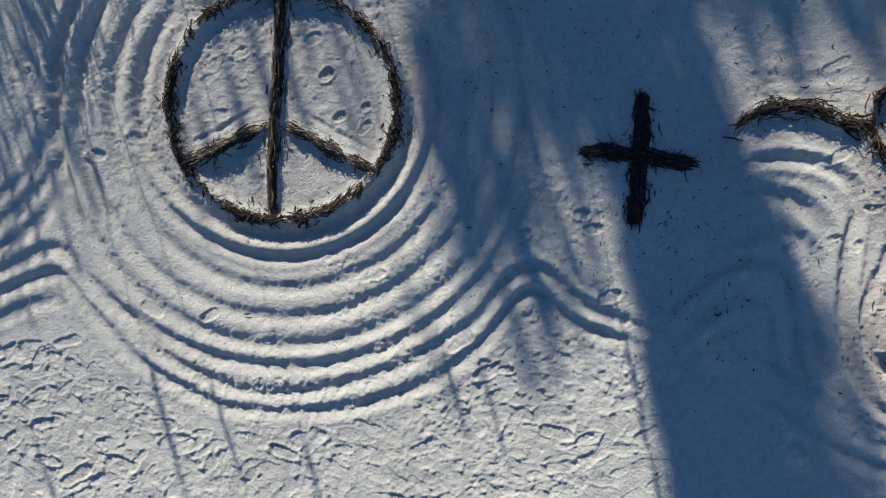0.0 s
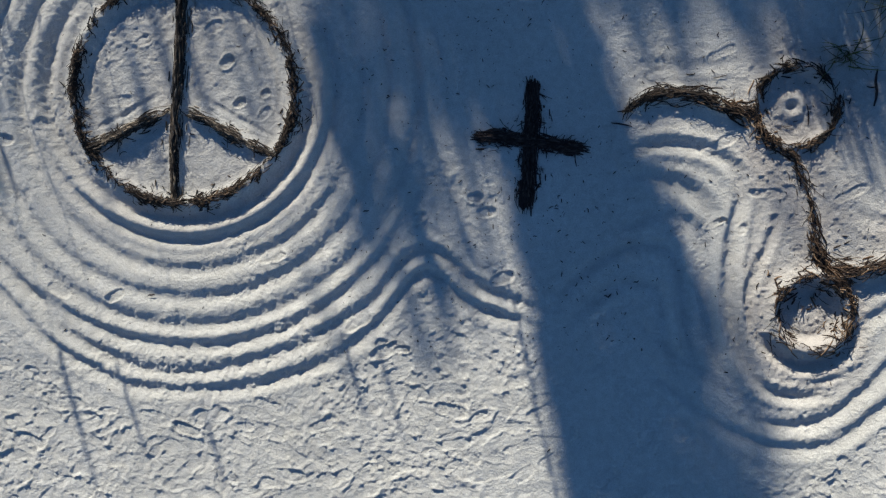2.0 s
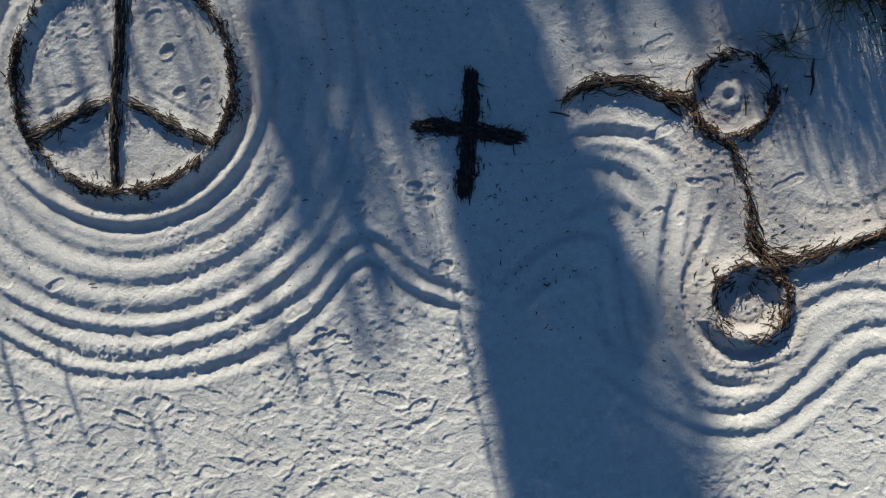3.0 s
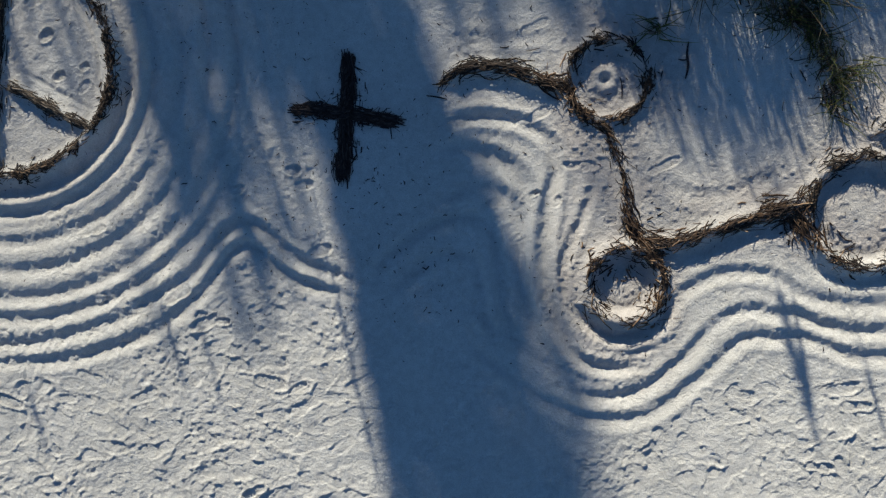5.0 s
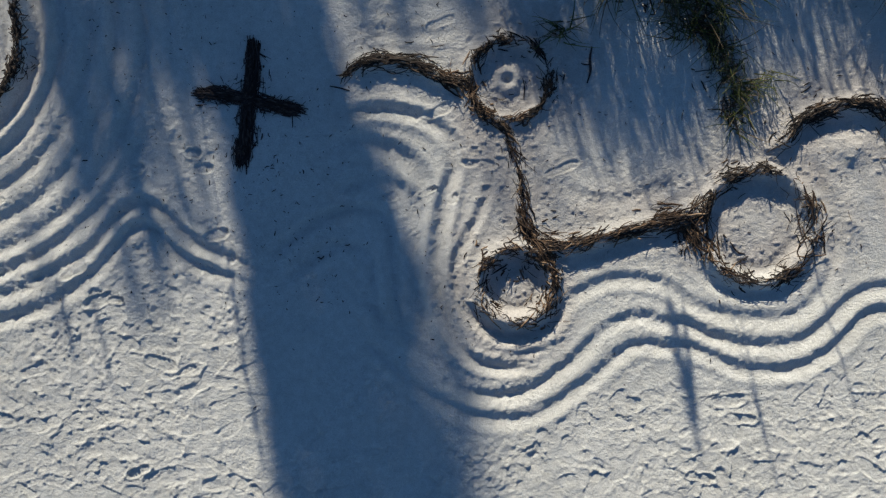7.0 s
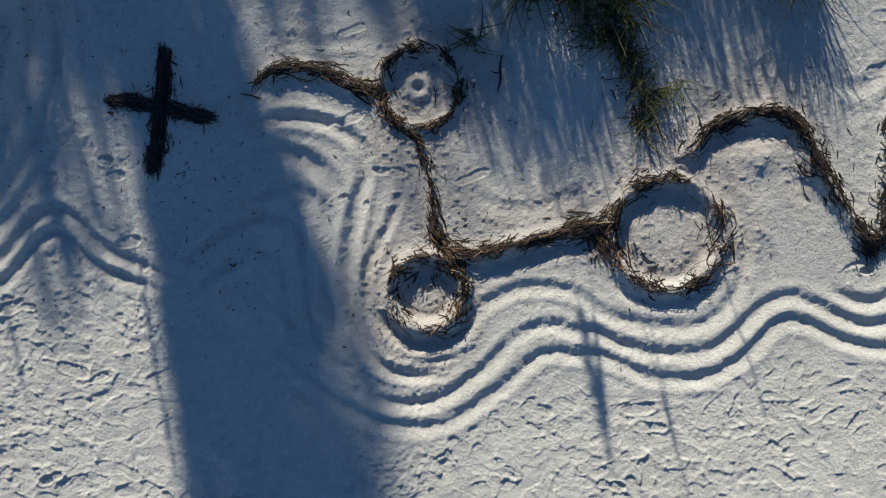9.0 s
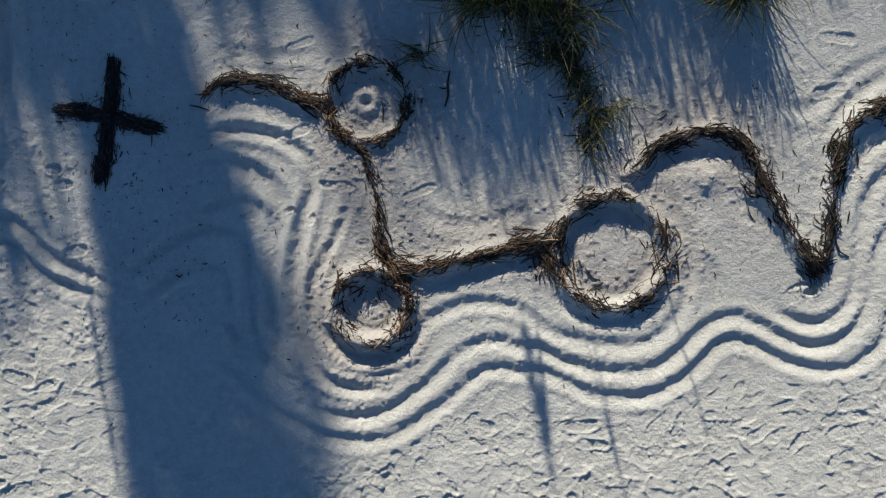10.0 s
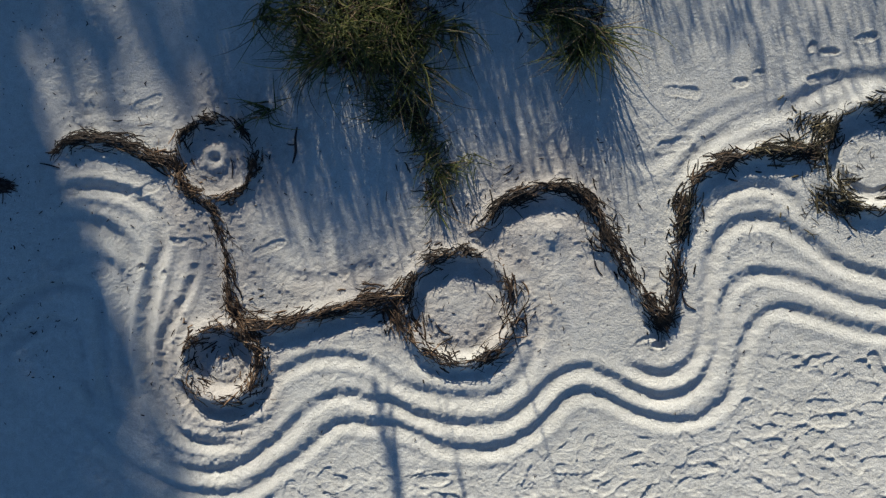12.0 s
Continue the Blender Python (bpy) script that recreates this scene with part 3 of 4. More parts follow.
def weed(name, pts, width, density, mat, parent, label="", lengths=(0.07, 0.24), spread=0.4, pile=0.018, thick=0.0062, seed=1, bent=0.5, ragged=1.0, wild=0.12, stray=0.14):
    """A heap of strands laid along a line: one part."""
    r = np.random.default_rng(seed)
    c = spline(pts, 0.01)
    n = int(len(c) * 0.0115 * density)
    s = np.arange(len(c)) * 0.01
    full = 1 + ragged * (0.5 * np.sin(s * 9.1 + seed) + 0.35 * np.sin(s * 23 + 2.3 * seed) + 0.4 * np.sin(s * 4.3 + 0.7 * seed))
    full = np.clip(full, 0.18, None)[1:-1]
    i = 1 + r.choice(len(full), n, p=full / full.sum())
    t = c[i + 1] - c[i - 1]
    ang = np.arctan2(t[:, 1], t[:, 0])
    loose = r.random(n) < stray
    off = r.normal(0, width * 0.42, n) * np.where(loose, 2.6, 1.0) * (0.95 + ragged * (0.7 * np.sin(i * 0.061 + seed) ** 2 - 0.35)) + 0.25 * width * np.sin(i * 0.034 + 2 * seed)
    cx, cy = c[i, 0] - np.sin(ang) * off, c[i, 1] + np.cos(ang) * off
    ang = ang + r.normal(0, spread, n) + np.where(r.random(n) < wild, r.uniform(-1.2, 1.2, n), 0)
    length = r.uniform(*lengths, n) * (0.45 + 0.65 * r.random(n)) * np.where(loose, 0.45, 1.0)
    bend = r.normal(0, bent, n) * np.where(r.random(n) < 0.15, 2.2, 1.0)
    lift = pile * r.random(n) ** 1.1 * np.exp(-(off / (width * 0.6)) ** 2)
    k = 6
    u = np.linspace(-0.5, 0.5, k)
    px, py = [], []
    a = ang[:, None] + bend[:, None] * u[None, :] + 0.2 * bent * r.normal(0, 1, (n, k))
    dx, dy = np.cos(a) * length[:, None] / (k - 1), np.sin(a) * length[:, None] / (k - 1)
    px, py = cx[:, None] + np.cumsum(dx, 1) - dx.sum(1, keepdims=True) / 2, cy[:, None] + np.cumsum(dy, 1) - dy.sum(1, keepdims=True) / 2
    rad = thick * (0.35 + 1.05 * r.random(n) ** 2.2)[:, None] * (1 - 1.2 * np.abs(u[None, :]) ** 2)
    tilt = r.normal(0, 0.02, n)
    pz = height(px, py) + rad * 0.4 + np.maximum(lift[:, None] * (1 - 0.6 * (2 * u[None, :]) ** 2) + tilt[:, None] * u[None, :] * 2, 0)
    ground_mean = pz.mean(1, keepdims=True)
    pz = np.maximum(pz, ground_mean * 0.6 + pz * 0.4)
    verts, faces = tubes(np.stack([px, py, pz], -1), rad, 3, 0.42)
    ob = new(name, mesh_from(name, verts, faces, mat))
    ob.parent = parent
    return tagged(ob, label, kind="stuff")


def weed_line(pts, width, density, mat, parent, sections=3, seed=1, **more):
    """A line of weed, as a few heaps end to end."""
    c = spline(pts, 0.05)
    cut = np.linspace(0, len(c) - 1, sections + 1).astype(int)
    for n, (a, b) in enumerate(zip(cut, cut[1:])):
        weed("tangle", c[max(a - 1, 0):b + 2:2] if b - a > 6 else c[a:b + 1], width * 1.2, density * 1.2, mat, parent, seed=seed * 7 + n, **more)


def thing(name, label, category, group="", at=(0, 0, 0)):
    e = new(name)
    e.location = (0, 0, 0)
    e.empty_display_size = 0.1
    return tagged(e, label, category, group)


peace = thing("peace_sign", "round peace sign laid from black seaweed strands on sand banks", "sand art")
weed("ring", PEACE_RING, 0.048, 330, WRACK_DARK, peace, seed=2, lengths=(0.05, 0.17), spread=0.5)
weed("upright", PEACE_BAR, 0.044, 480, WRACK_PALE, peace, spread=0.05, lengths=(0.1, 0.34), seed=3, bent=0.2, pile=0.03, ragged=0.3, wild=0.0)
weed("arm", PEACE_ARM_L, 0.05, 380, WRACK_PALE, peace, spread=0.16, seed=4, bent=0.4, wild=0.05)
weed("arm", PEACE_ARM_R, 0.05, 380, WRACK_PALE, peace, spread=0.16, seed=5, bent=0.4, wild=0.05)

cross = thing("cross", "black seaweed cross lying on shaded smooth sand", "sand art")
weed("upright", [(1.46, 1.04), (1.44, 0.74), (1.41, 0.43), (1.39, 0.07)], 0.068, 1150, WRACK_BLACK, cross, lengths=(0.07, 0.22), spread=0.12, pile=0.02, seed=6, bent=0.3, ragged=0.12, thick=0.0068, stray=0.07)
weed("crossbar", [(1.00, 0.60), (1.21, 0.60), (1.43, 0.58), (1.66, 0.55), (1.83, 0.53)], 0.056, 1050, WRACK_BLACK, cross, lengths=(0.07, 0.22), spread=0.12, pile=0.02, seed=7, bent=0.3, ragged=0.12, thick=0.0068, stray=0.07)

HEAP = dict(spread=0.4, pile=0.03, lengths=(0.08, 0.24), bent=0.6, wild=0.05, thick=0.0066)
hook = thing("seaweed_hook", "short curved line of dark brown seaweed on sand", "seaweed")
weed_line(HOOK, 0.05, 180, WRACK_DARK, hook, seed=8, spread=0.25, ragged=1.4, stray=0.22, lengths=(0.1, 0.3))
weed("frayed_end", [(2.38, 0.94), (2.30, 0.88), (2.23, 0.82)], 0.08, 120, WRACK_DARK, hook, seed=408, spread=0.4, lengths=(0.12, 0.24), bent=0.5)
weed("tangle", [(2.98, 0.87), (3.14, 0.80), (3.28, 0.70)], 0.075, 190, WRACK_BROWN, hook, seed=409, **HEAP)
def weed_ring(x, y, r, label, arcs):
    ring = thing("seaweed_ring", label, "seaweed", "seaweed rings")
    for n, (a0, a1, width, density, mat, longest) in enumerate(arcs):
        weed("arc", arc(x, y, r, a0, a1, 18), width * 1.15, density * 1.25, mat, ring, seed=31 + n + int(10 * x), spread=0.48, lengths=(0.05, longest * 0.85), thick=0.0066, ragged=1.5, stray=0.26)


weed_ring(R1X, R1Y, R1R, "ring of brown seaweed round a hollow with a sand crater", ((40, 160, 0.042, 190, WRACK_DARK, 0.2), (150, 300, 0.055, 200, WRACK_BROWN, 0.26), (290, 400, 0.045, 170, WRACK_DARK, 0.2)))
weed_ring(R2X, R2Y, R2R, "small thick ring of brown seaweed round a sand pit", ((-20, 100, 0.085, 240, WRACK_BROWN, 0.28), (90, 200, 0.075, 130, WRACK_BROWN, 0.26), (190, 340, 0.08, 140, WRACK_BROWN, 0.24)))
weed_ring(R3X, R3Y, R3R, "large ring of loose seaweed round a raised sand disc", ((70, 175, 0.06, 190, WRACK_DARK, 0.26), (165, 240, 0.10, 150, WRACK_BROWN, 0.26), (235, 310, 0.06, 150, WRACK_DARK, 0.3), (300, 440, 0.10, 80, WRACK_BROWN, 0.4)))
weed_ring(R4X, R4Y, R4R, "ring of green-black seaweed round a bright sand disc", ((60, 160, 0.06, 260, WRACK_GREEN, 0.24), (150, 250, 0.15, 420, WRACK_GREEN, 0.32), (240, 430, 0.08, 220, WRACK_GREEN, 0.3)))
link = thing("seaweed_line", "thin sparse line of seaweed joining two rings", "seaweed", "seaweed lines")
weed_line(LINK, 0.038, 95, WRACK_BROWN, link, seed=13, ragged=1.5, spread=0.3)
weed("tangle", [(3.50, 0.50), (3.58, 0.42), (3.63, 0.34)], 0.05, 110, WRACK_DARK, link, seed=413, **HEAP)
weed("tangle", [(3.76, -0.16), (3.80, -0.32), (3.86, -0.46)], 0.10, 220, WRACK_BROWN, link, seed=414, **HEAP)
beam = thing("seaweed_line", "thick tangled line of brown seaweed between two rings", "seaweed", "seaweed lines")
weed_line(BEAM, 0.06, 105, WRACK_BROWN, beam, seed=14, wild=0.05, spread=0.22, lengths=(0.12, 0.36), thick=0.0068, ragged=1.4, stray=0.24)
weed("tangle", [(3.82, -0.47), (3.98, -0.52), (4.16, -0.50)], 0.12, 180, WRACK_BROWN, beam, seed=415, **HEAP)
weed("tangle", [(4.86, -0.25), (5.06, -0.20), (5.24, -0.08)], 0.12, 170, WRACK_BROWN, beam, seed=416, **HEAP)
weed("tangle", [(5.12, -0.24), (5.24, -0.40), (5.36, -0.55)], 0.13, 190, WRACK_BROWN, beam, seed=417, **HEAP)
archw = thing("seaweed_line", "arched line of dark seaweed ending in a point", "seaweed", "seaweed lines")
weed_line(ARCH, 0.06, 160, WRACK_DARK, archw, seed=15, spread=0.28, ragged=1.4, stray=0.22, lengths=(0.1, 0.3), thick=0.0068)
weed("tangle", [(6.66, 0.72), (6.76, 0.52), (6.88, 0.36)], 0.14, 220, WRACK_DARK, archw, seed=418, **HEAP)
weed("tangle", [(7.20, -0.08), (7.32, -0.20), (7.38, -0.26)], 0.10, 330, WRACK_DARK, archw, seed=419, **HEAP)
rise = thing("seaweed_line", "rising line of brown and green seaweed on sand", "seaweed", "seaweed lines")
weed_line(RISE, 0.055, 150, WRACK_DARK, rise, seed=16, spread=0.45, lengths=(0.1, 0.28), thick=0.0068)
weed("tangle", [(7.42, 0.40), (7.45, 0.62), (7.48, 0.78)], 0.10, 150, WRACK_GREEN, rise, seed=420, **HEAP)
weed("tangle", [(7.95, 1.16), (8.15, 1.20), (8.40, 1.22)], 0.09, 220, WRACK_GREEN, rise, seed=421, **HEAP)


# ---- dune grass ----
def tuft(x, y, blades=18, tall=0.42, heading=-90.0, fan=50.0, droop=1.0, seed=0, dry=0.5, wide=0.0066):
    """A tuft of grass whose blades arch over, most of them the way the wind lays them."""
    r = np.random.default_rng(seed)
    t = thing("grass_tuft", "olive green tuft of arching beach grass in the sand", "grass", "dune grass")
    for name, count, mat, low in (("blade_clump", blades, GRASS, 1.0), ("dry_clump", int(blades * dry), DRYGRASS, 0.7)):
        if not count:
            continue
        k = 7
        az = radians(heading) + r.normal(0, radians(fan), count)
        length = r.uniform(0.55, 1.3, count) * tall * 1.25
        start = r.uniform(0.1, 0.6, count) / low
        curl = r.uniform(0.6, 1.6, count) * droop
        u = np.linspace(0, 1, k)
        tip = np.minimum(start[:, None] + curl[:, None] * u[None, :] ** 1.3, 2.3)
        ds = length[:, None] / (k - 1)
        rr, zz = np.cumsum(np.sin(tip) * ds, 1), np.cumsum(np.cos(tip) * ds, 1)
        bx, by = x + r.normal(0, 0.035, count), y + r.normal(0, 0.035, count)
        side = r.normal(0, 0.4, count)
        px = bx[:, None] + rr * np.cos(az[:, None] + side[:, None] * u)
        py = by[:, None] + rr * np.sin(az[:, None] + side[:, None] * u)
        pz = np.maximum(zz - ds[:, :1] + height(bx, by)[:, None] - 0.01, height(px, py) + 0.006)
        rad = wide * r.uniform(0.6, 1.2, count)[:, None] * (1 - 0.85 * u[None, :] ** 1.5)
        verts, faces = tubes(np.stack([px, py, pz], -1), rad, 3, 0.35)
        ob = new(name, mesh_from(name, verts, faces, mat))
        ob.parent = t
        tagged(ob, "", kind="stuff")
    return t


TUFTS = [(3.91, 2.10), (4.25, 2.08), (4.30, 1.94), (4.48, 1.80), (4.43, 1.95), (4.60, 2.08), (4.78, 2.02), (4.86, 1.87), (4.99, 2.08), (5.13, 1.73), (5.23, 2.05), (5.39, 2.15), (5.28, 1.92), (6.34, 2.17), (6.55, 2.12), (6.51, 1.95), (6.63, 2.10), (6.17, 2.22), (4.66, 1.82), (4.96, 1.92), (4.55, 2.2), (4.8, 2.22), (5.05, 2.25)]
TRAIL = [(4.93, 1.40, 13), (5.09, 1.34, 13), (5.28, 1.21, 12), (5.38, 1.05, 10), (5.47, 0.88, 10), (5.46, 0.69, 9), (5.44, 0.58, 8), (5.70, 0.99, 7), (4.01, 1.29, 20), (5.55, 0.95, 8), (5.25, 1.50, 11), (4.86, 1.58, 10)]
for n, (x, y) in enumerate(TUFTS):
    for m in range(2):
        tuft(x + rng.normal(0, 0.05), y + rng.normal(0, 0.05), 15, 0.44, -90 + rng.normal(0, 45), 26, 0.95, 100 + 2 * n + m, 0.4, 0.0078)
for n, (x, y, blades) in enumerate(TRAIL):
    tuft(x, y, int(blades * 1.4), 0.21, -90 + rng.normal(0, 50), 60, 1.1, 150 + n, 0.4, 0.0062)
r_trail = np.random.default_rng(57)
for n, (x, y, blades) in enumerate(TRAIL[:5]):
    for m in range(2):
        tuft(x + r_trail.normal(0.02, 0.11), y + r_trail.normal(0, 0.06), 7, 0.25, r_trail.uniform(-210, 30), 30, 0.9, 600 + 2 * n + m, 0.6, 0.0052)
r_more = np.random.default_rng(55)
for n in range(24):
    x, y = r_more.uniform(4.2, 6.9), r_more.uniform(2.25, 3.0)
    if 5.45 < x < 6.1 or x > 6.5:
        y += 0.6
    tuft(x, y, 17, 0.36, -90 + r_more.normal(0, 60), 32, 0.9, 200 + n, 0.5, 0.0076)
for n in range(24):
    tuft(r_more.uniform(3.2, 6.3), r_more.uniform(3.2, 4.2), 30, 0.5, r_more.uniform(-180, 180), 60, 0.7, 260 + n)
for n in range(24):
    tuft(r_more.uniform(4.9, 6.5), r_more.uniform(2.55, 3.2), 26, 0.5, r_more.uniform(-180, 180), 60, 0.6, 520 + n)
for n in range(30):
    tuft(r_more.uniform(-6.2, -4.0), r_more.uniform(2.5, 3.9), 36, 0.85, r_more.uniform(-180, 180), 60, 0.55, 320 + n)
for n in range(20):
    tuft(r_more.uniform(-3.0, 10.5), r_more.uniform(4.4, 5.8), 20, 1.2, r_more.uniform(-180, 180), 60, 0.5, 400 + n)
# dead leaves matted under the grass, laid denser to stand in for shade there
mat_of_litter = thing("grass_litter", "dark mat of dead grass leaves on the sand", "litter")
for n, (line, wide, density) in enumerate((
        ([(4.05, 2.30), (4.55, 2.32), (5.00, 2.30), (5.55, 2.40)], 0.24, 520),
        ([(4.22, 2.04), (4.50, 1.98), (4.80, 2.00), (5.10, 1.98), (5.36, 2.10)], 0.24, 520),
        ([(4.40, 1.80), (4.65, 1.72), (4.95, 1.68), (5.20, 1.66)], 0.16, 400),
        ([(4.90, 1.48), (5.06, 1.42), (5.20, 1.30), (5.36, 1.12), (5.47, 0.89), (5.46, 0.60)], 0.17, 240),
        ([(6.10, 2.36), (6.45, 2.26), (6.72, 2.20)], 0.22, 420),
        ([(6.50, 2.10), (6.57, 1.90)], 0.16, 300))):
    weed("litter_heap", line, wide, density, DRYGRASS_DARK, mat_of_litter, spread=0.9, pile=0.03, thick=0.006, seed=70 + n, lengths=(0.06, 0.25))


# ---- unseen trees, shrubs and sea oats added on the dune behind to shade the sand ----
def over(x, y, d):
    """The place d metres up-sun of a spot on the sand, in the ray that would light it."""
    return Vector((x - SHADE.x * d, y - SHADE.y * d, d * math.tan(SUN_EL)))


def stem(name, a, b, r0, r1, mat, parent, bend=0.0, seed=0):
    k = 9
    u = np.linspace(0, 1, k)
    a, b = np.array(a), np.array(b)
    p = a[None] + (b - a)[None] * u[:, None]
    p[:, 0] += bend * np.sin(u * math.pi)
    verts, faces = tubes(p[None], (r0 + (r1 - r0) * u)[None], 8, 1.0)
    ob = new(name, mesh_from(name, verts, faces, mat))
    ob.parent = parent
    return ob


def leaves(p, parent, r, size=0.13, droop=0.0):
    """One crown of small folded leaves at the places p; droop makes hanging sprays of them."""
    count = len(p)
    n = r.normal(0, 1, (count, 3))
    n /= np.linalg.norm(n, axis=1, keepdims=True)
    t = np.cross(n, r.normal(0, 1, (count, 3)))
    t /= np.linalg.norm(t, axis=1, keepdims=True)
    if droop:
        t = np.stack([r.normal(0, 0.12, count), r.normal(0, 0.25, count), -np.ones(count)], 1)
        t /= np.linalg.norm(t, axis=1, keepdims=True)
        n = np.cross(t, r.normal(0, 1, (count, 3)))
        n /= np.linalg.norm(n, axis=1, keepdims=True)
    q = np.cross(n, t) * (1.0 - droop)
    s = size * r.uniform(0.6, 1.3, count)[:, None]
    pts = [p - t * s * 0.5, p - t * s * 0.1 + q * s * 0.34 + n * s * 0.06, p + t * s * 0.55, p - t * s * 0.1 - q * s * 0.34 + n * s * 0.06]
    ob = new("crown", mesh_from("crown", np.stack(pts, 1).reshape(-1, 3), np.arange(count * 4).reshape(-1, 4), LEAF, False))
    ob.parent = parent
    return tagged(ob, "", kind="stuff")


def mass(rows, tau, leaf, d, r, soft=(0.1, 0.1), step=0.16):
    """Leaves of a crown that shades a stretch of sand: rows of (y, from x, to x, share); tau: how many leaves deep; d: how far back the crown stands."""
    rows = sorted(rows)
    ys = np.array([q[0] for q in rows])
    lo, hi, share = (np.array([q[k] for q in rows]) for k in (1, 2, 3))
    spots = []
    for y in np.arange(ys[0], ys[-1], step):
        a, b, f = np.interp(y, ys, lo), np.interp(y, ys, hi), np.interp(y, ys, share)
        n = r.poisson((b - a) * step * math.sin(SUN_EL) * tau * f / (0.17 * leaf * leaf))
        x = r.uniform(a - soft[0] / 2, b + soft[1] / 2, n)
        keep_in = np.minimum((x - a) / soft[0], (b - x) / soft[1]) + 0.5 > r.random(n)
        x = x[keep_in]
        yy = y + step * r.random(len(x))
        dist = (d - yy) / -SHADE.y + r.normal(0, 0.5, len(x))
        spots.append(np.stack([x - SHADE.x * dist, yy - SHADE.y * dist, dist * math.tan(SUN_EL)], 1))
    return np.concatenate(spots)


def shade_tree(label, masses, d, seed, trunk=0.11, leaf=0.13, droop=0.0):
    """An unseen tree added on the dune to cast shade, with its crown made of masses: (rows, leaves deep, softness of
    the two sides).
    """
    t = thing("shade_caster", label, "tree", "trees on the dune")
    r = np.random.default_rng(seed)
    heaps = [mass(rows, tau / (1 - droop), leaf, d, r, soft) for rows, tau, soft in masses]
    p = np.concatenate(heaps)
    fork = Vector((float(p[:, 0].mean()), d, float(p[:, 2].min()) - 0.2))
    foot = Vector((fork.x + 0.2, d, float(height(fork.x + 0.2, d)) - 0.05))
    stem("trunk", foot, fork, trunk, trunk * 0.7, BARK, t, 0.1)
    for h in heaps:
        for part_of in np.array_split(h[np.argsort(h[:, 2])], 3):
            if len(part_of):
                stem("limb", fork, part_of.mean(0), trunk * 0.5, trunk * 0.12, BARK, t, 0.12)
    leaves(p, t, r, leaf, droop)
    return t


# unseen crowns, each added where a stretch of shade lies on the sand
CORE = [(-5.0, 2.5, 3.3, 1), (-3.5, 2.07, 2.8, 1), (-2.6, 1.80, 2.55, 1), (-2.15, 1.75, 2.58, 1), (-1.68, 1.63, 2.7, 1), (-1.2, 1.55, 2.85, 1), (-0.9, 1.45, 2.85, 1), (-0.73, 1.45, 2.8, 1), (-0.26, 1.34, 2.62, 1), (0.0, 1.33, 2.5, 1), (0.21, 1.26, 2.4, 1), (0.45, 1.16, 2.2, 1), (0.68, 1.08, 2.12, 0.9), (0.9, 1.01, 2.05, 0.9), (1.15, 0.97, 2.0, 0.8), (1.5, 0.92, 1.95, 0.7), (1.9, 0.9, 2.0, 0.7), (2.6, 0.9, 2.0, 0.7)]
shade_tree("unseen dense tree added to cast the dark band of shade", [(CORE, 9.0, (0.22, 0.3))], 15.0, 21, 0.14)
FAR_SIDE = [(-5.0, 3.2, 4.1, 1.2), (-3.5, 2.7, 3.7, 1.3), (-2.6, 2.4, 3.45, 1.4), (-2.15, 2.35, 3.4, 1.4), (-1.68, 2.4, 3.32, 1.3), (-1.2, 2.6, 3.12, 1), (-0.73, 2.55, 2.93, 1.1), (-0.26, 2.4, 2.8, 1.1), (0.21, 2.15, 2.6, 1), (0.9, 1.9, 2.3, 0.7), (1.3, 1.8, 2.15, 0.6)]
FAR_RIB = [(-5.0, 3.6, 4.0, 1), (-2.6, 2.98, 3.42, 1), (-2.15, 3.05, 3.42, 0.9), (-1.6, 3.2, 3.42, 0.4)]
shade_tree("unseen far tree added to soften the right side of the shade band", [(FAR_SIDE, 3.0, (0.1, 0.4)), (FAR_RIB, 1.6, (0.1, 0.1))], 30.0, 26, 0.16, 0.22)
SIDE = [(-1.2, 0.02, 0.2, 0.1), (-0.9, 0.02, 0.3, 0.25), (-0.6, -0.05, 0.42, 0.4), (-0.2, -0.12, 0.48, 0.65), (0.2, -0.2, 0.48, 0.95), (0.6, -0.28, 0.48, 0.95), (1.0, -0.33, 0.45, 0.85), (1.5, -0.36, 0.5, 0.8), (2.4, -0.4, 0.6, 0.8)]
shade_tree("unseen bushy tree added to shade the sand beside the peace sign", [(SIDE, 3.8, (0.3, 0.4))], 19.0, 22, 0.12, 0.26, 0.5)
STREAKS = [(-1.1, 0.2, 0.6, 0.3), (-0.6, 0.4, 1.0, 0.7), (-0.1, 0.45, 1.2, 0.9), (0.4, 0.5, 1.1, 0.8), (1.0, 0.5, 1.0, 1), (2.4, 0.5, 1.0, 1.1)]
shade_tree("unseen thin-leaved tree added to throw half shade on the sand", [(STREAKS, 1.9, (0.2, 0.2))], 15.0, 23, 0.08, 0.5, 0.78)
SIDE_VEIL = [(-1.5, -0.5, 0.8, 0.2), (-1.0, -0.5, 1.0, 0.8), (-0.4, -0.45, 1.2, 1), (0.2, -0.35, 1.25, 1), (1.0, 0.3, 1.3, 0.9), (2.4, 0.4, 1.6, 1)]
shade_tree("unseen wispy tree added to throw a thin veil of shade", [(SIDE_VEIL, 0.4, (0.3, 0.3))], 17.0, 39, 0.07, 0.4, 0.6)
HAZE = [(1.25, 2.1, 3.9, 0.15), (1.5, 2.0, 3.9, 0.6), (1.75, 2.0, 3.95, 1), (2.5, 1.9, 4.0, 1)]
HAZE_END = [(1.35, 3.4, 3.9, 0.5), (1.6, 3.3, 4.0, 1), (2.5, 3.2, 4.0, 1)]
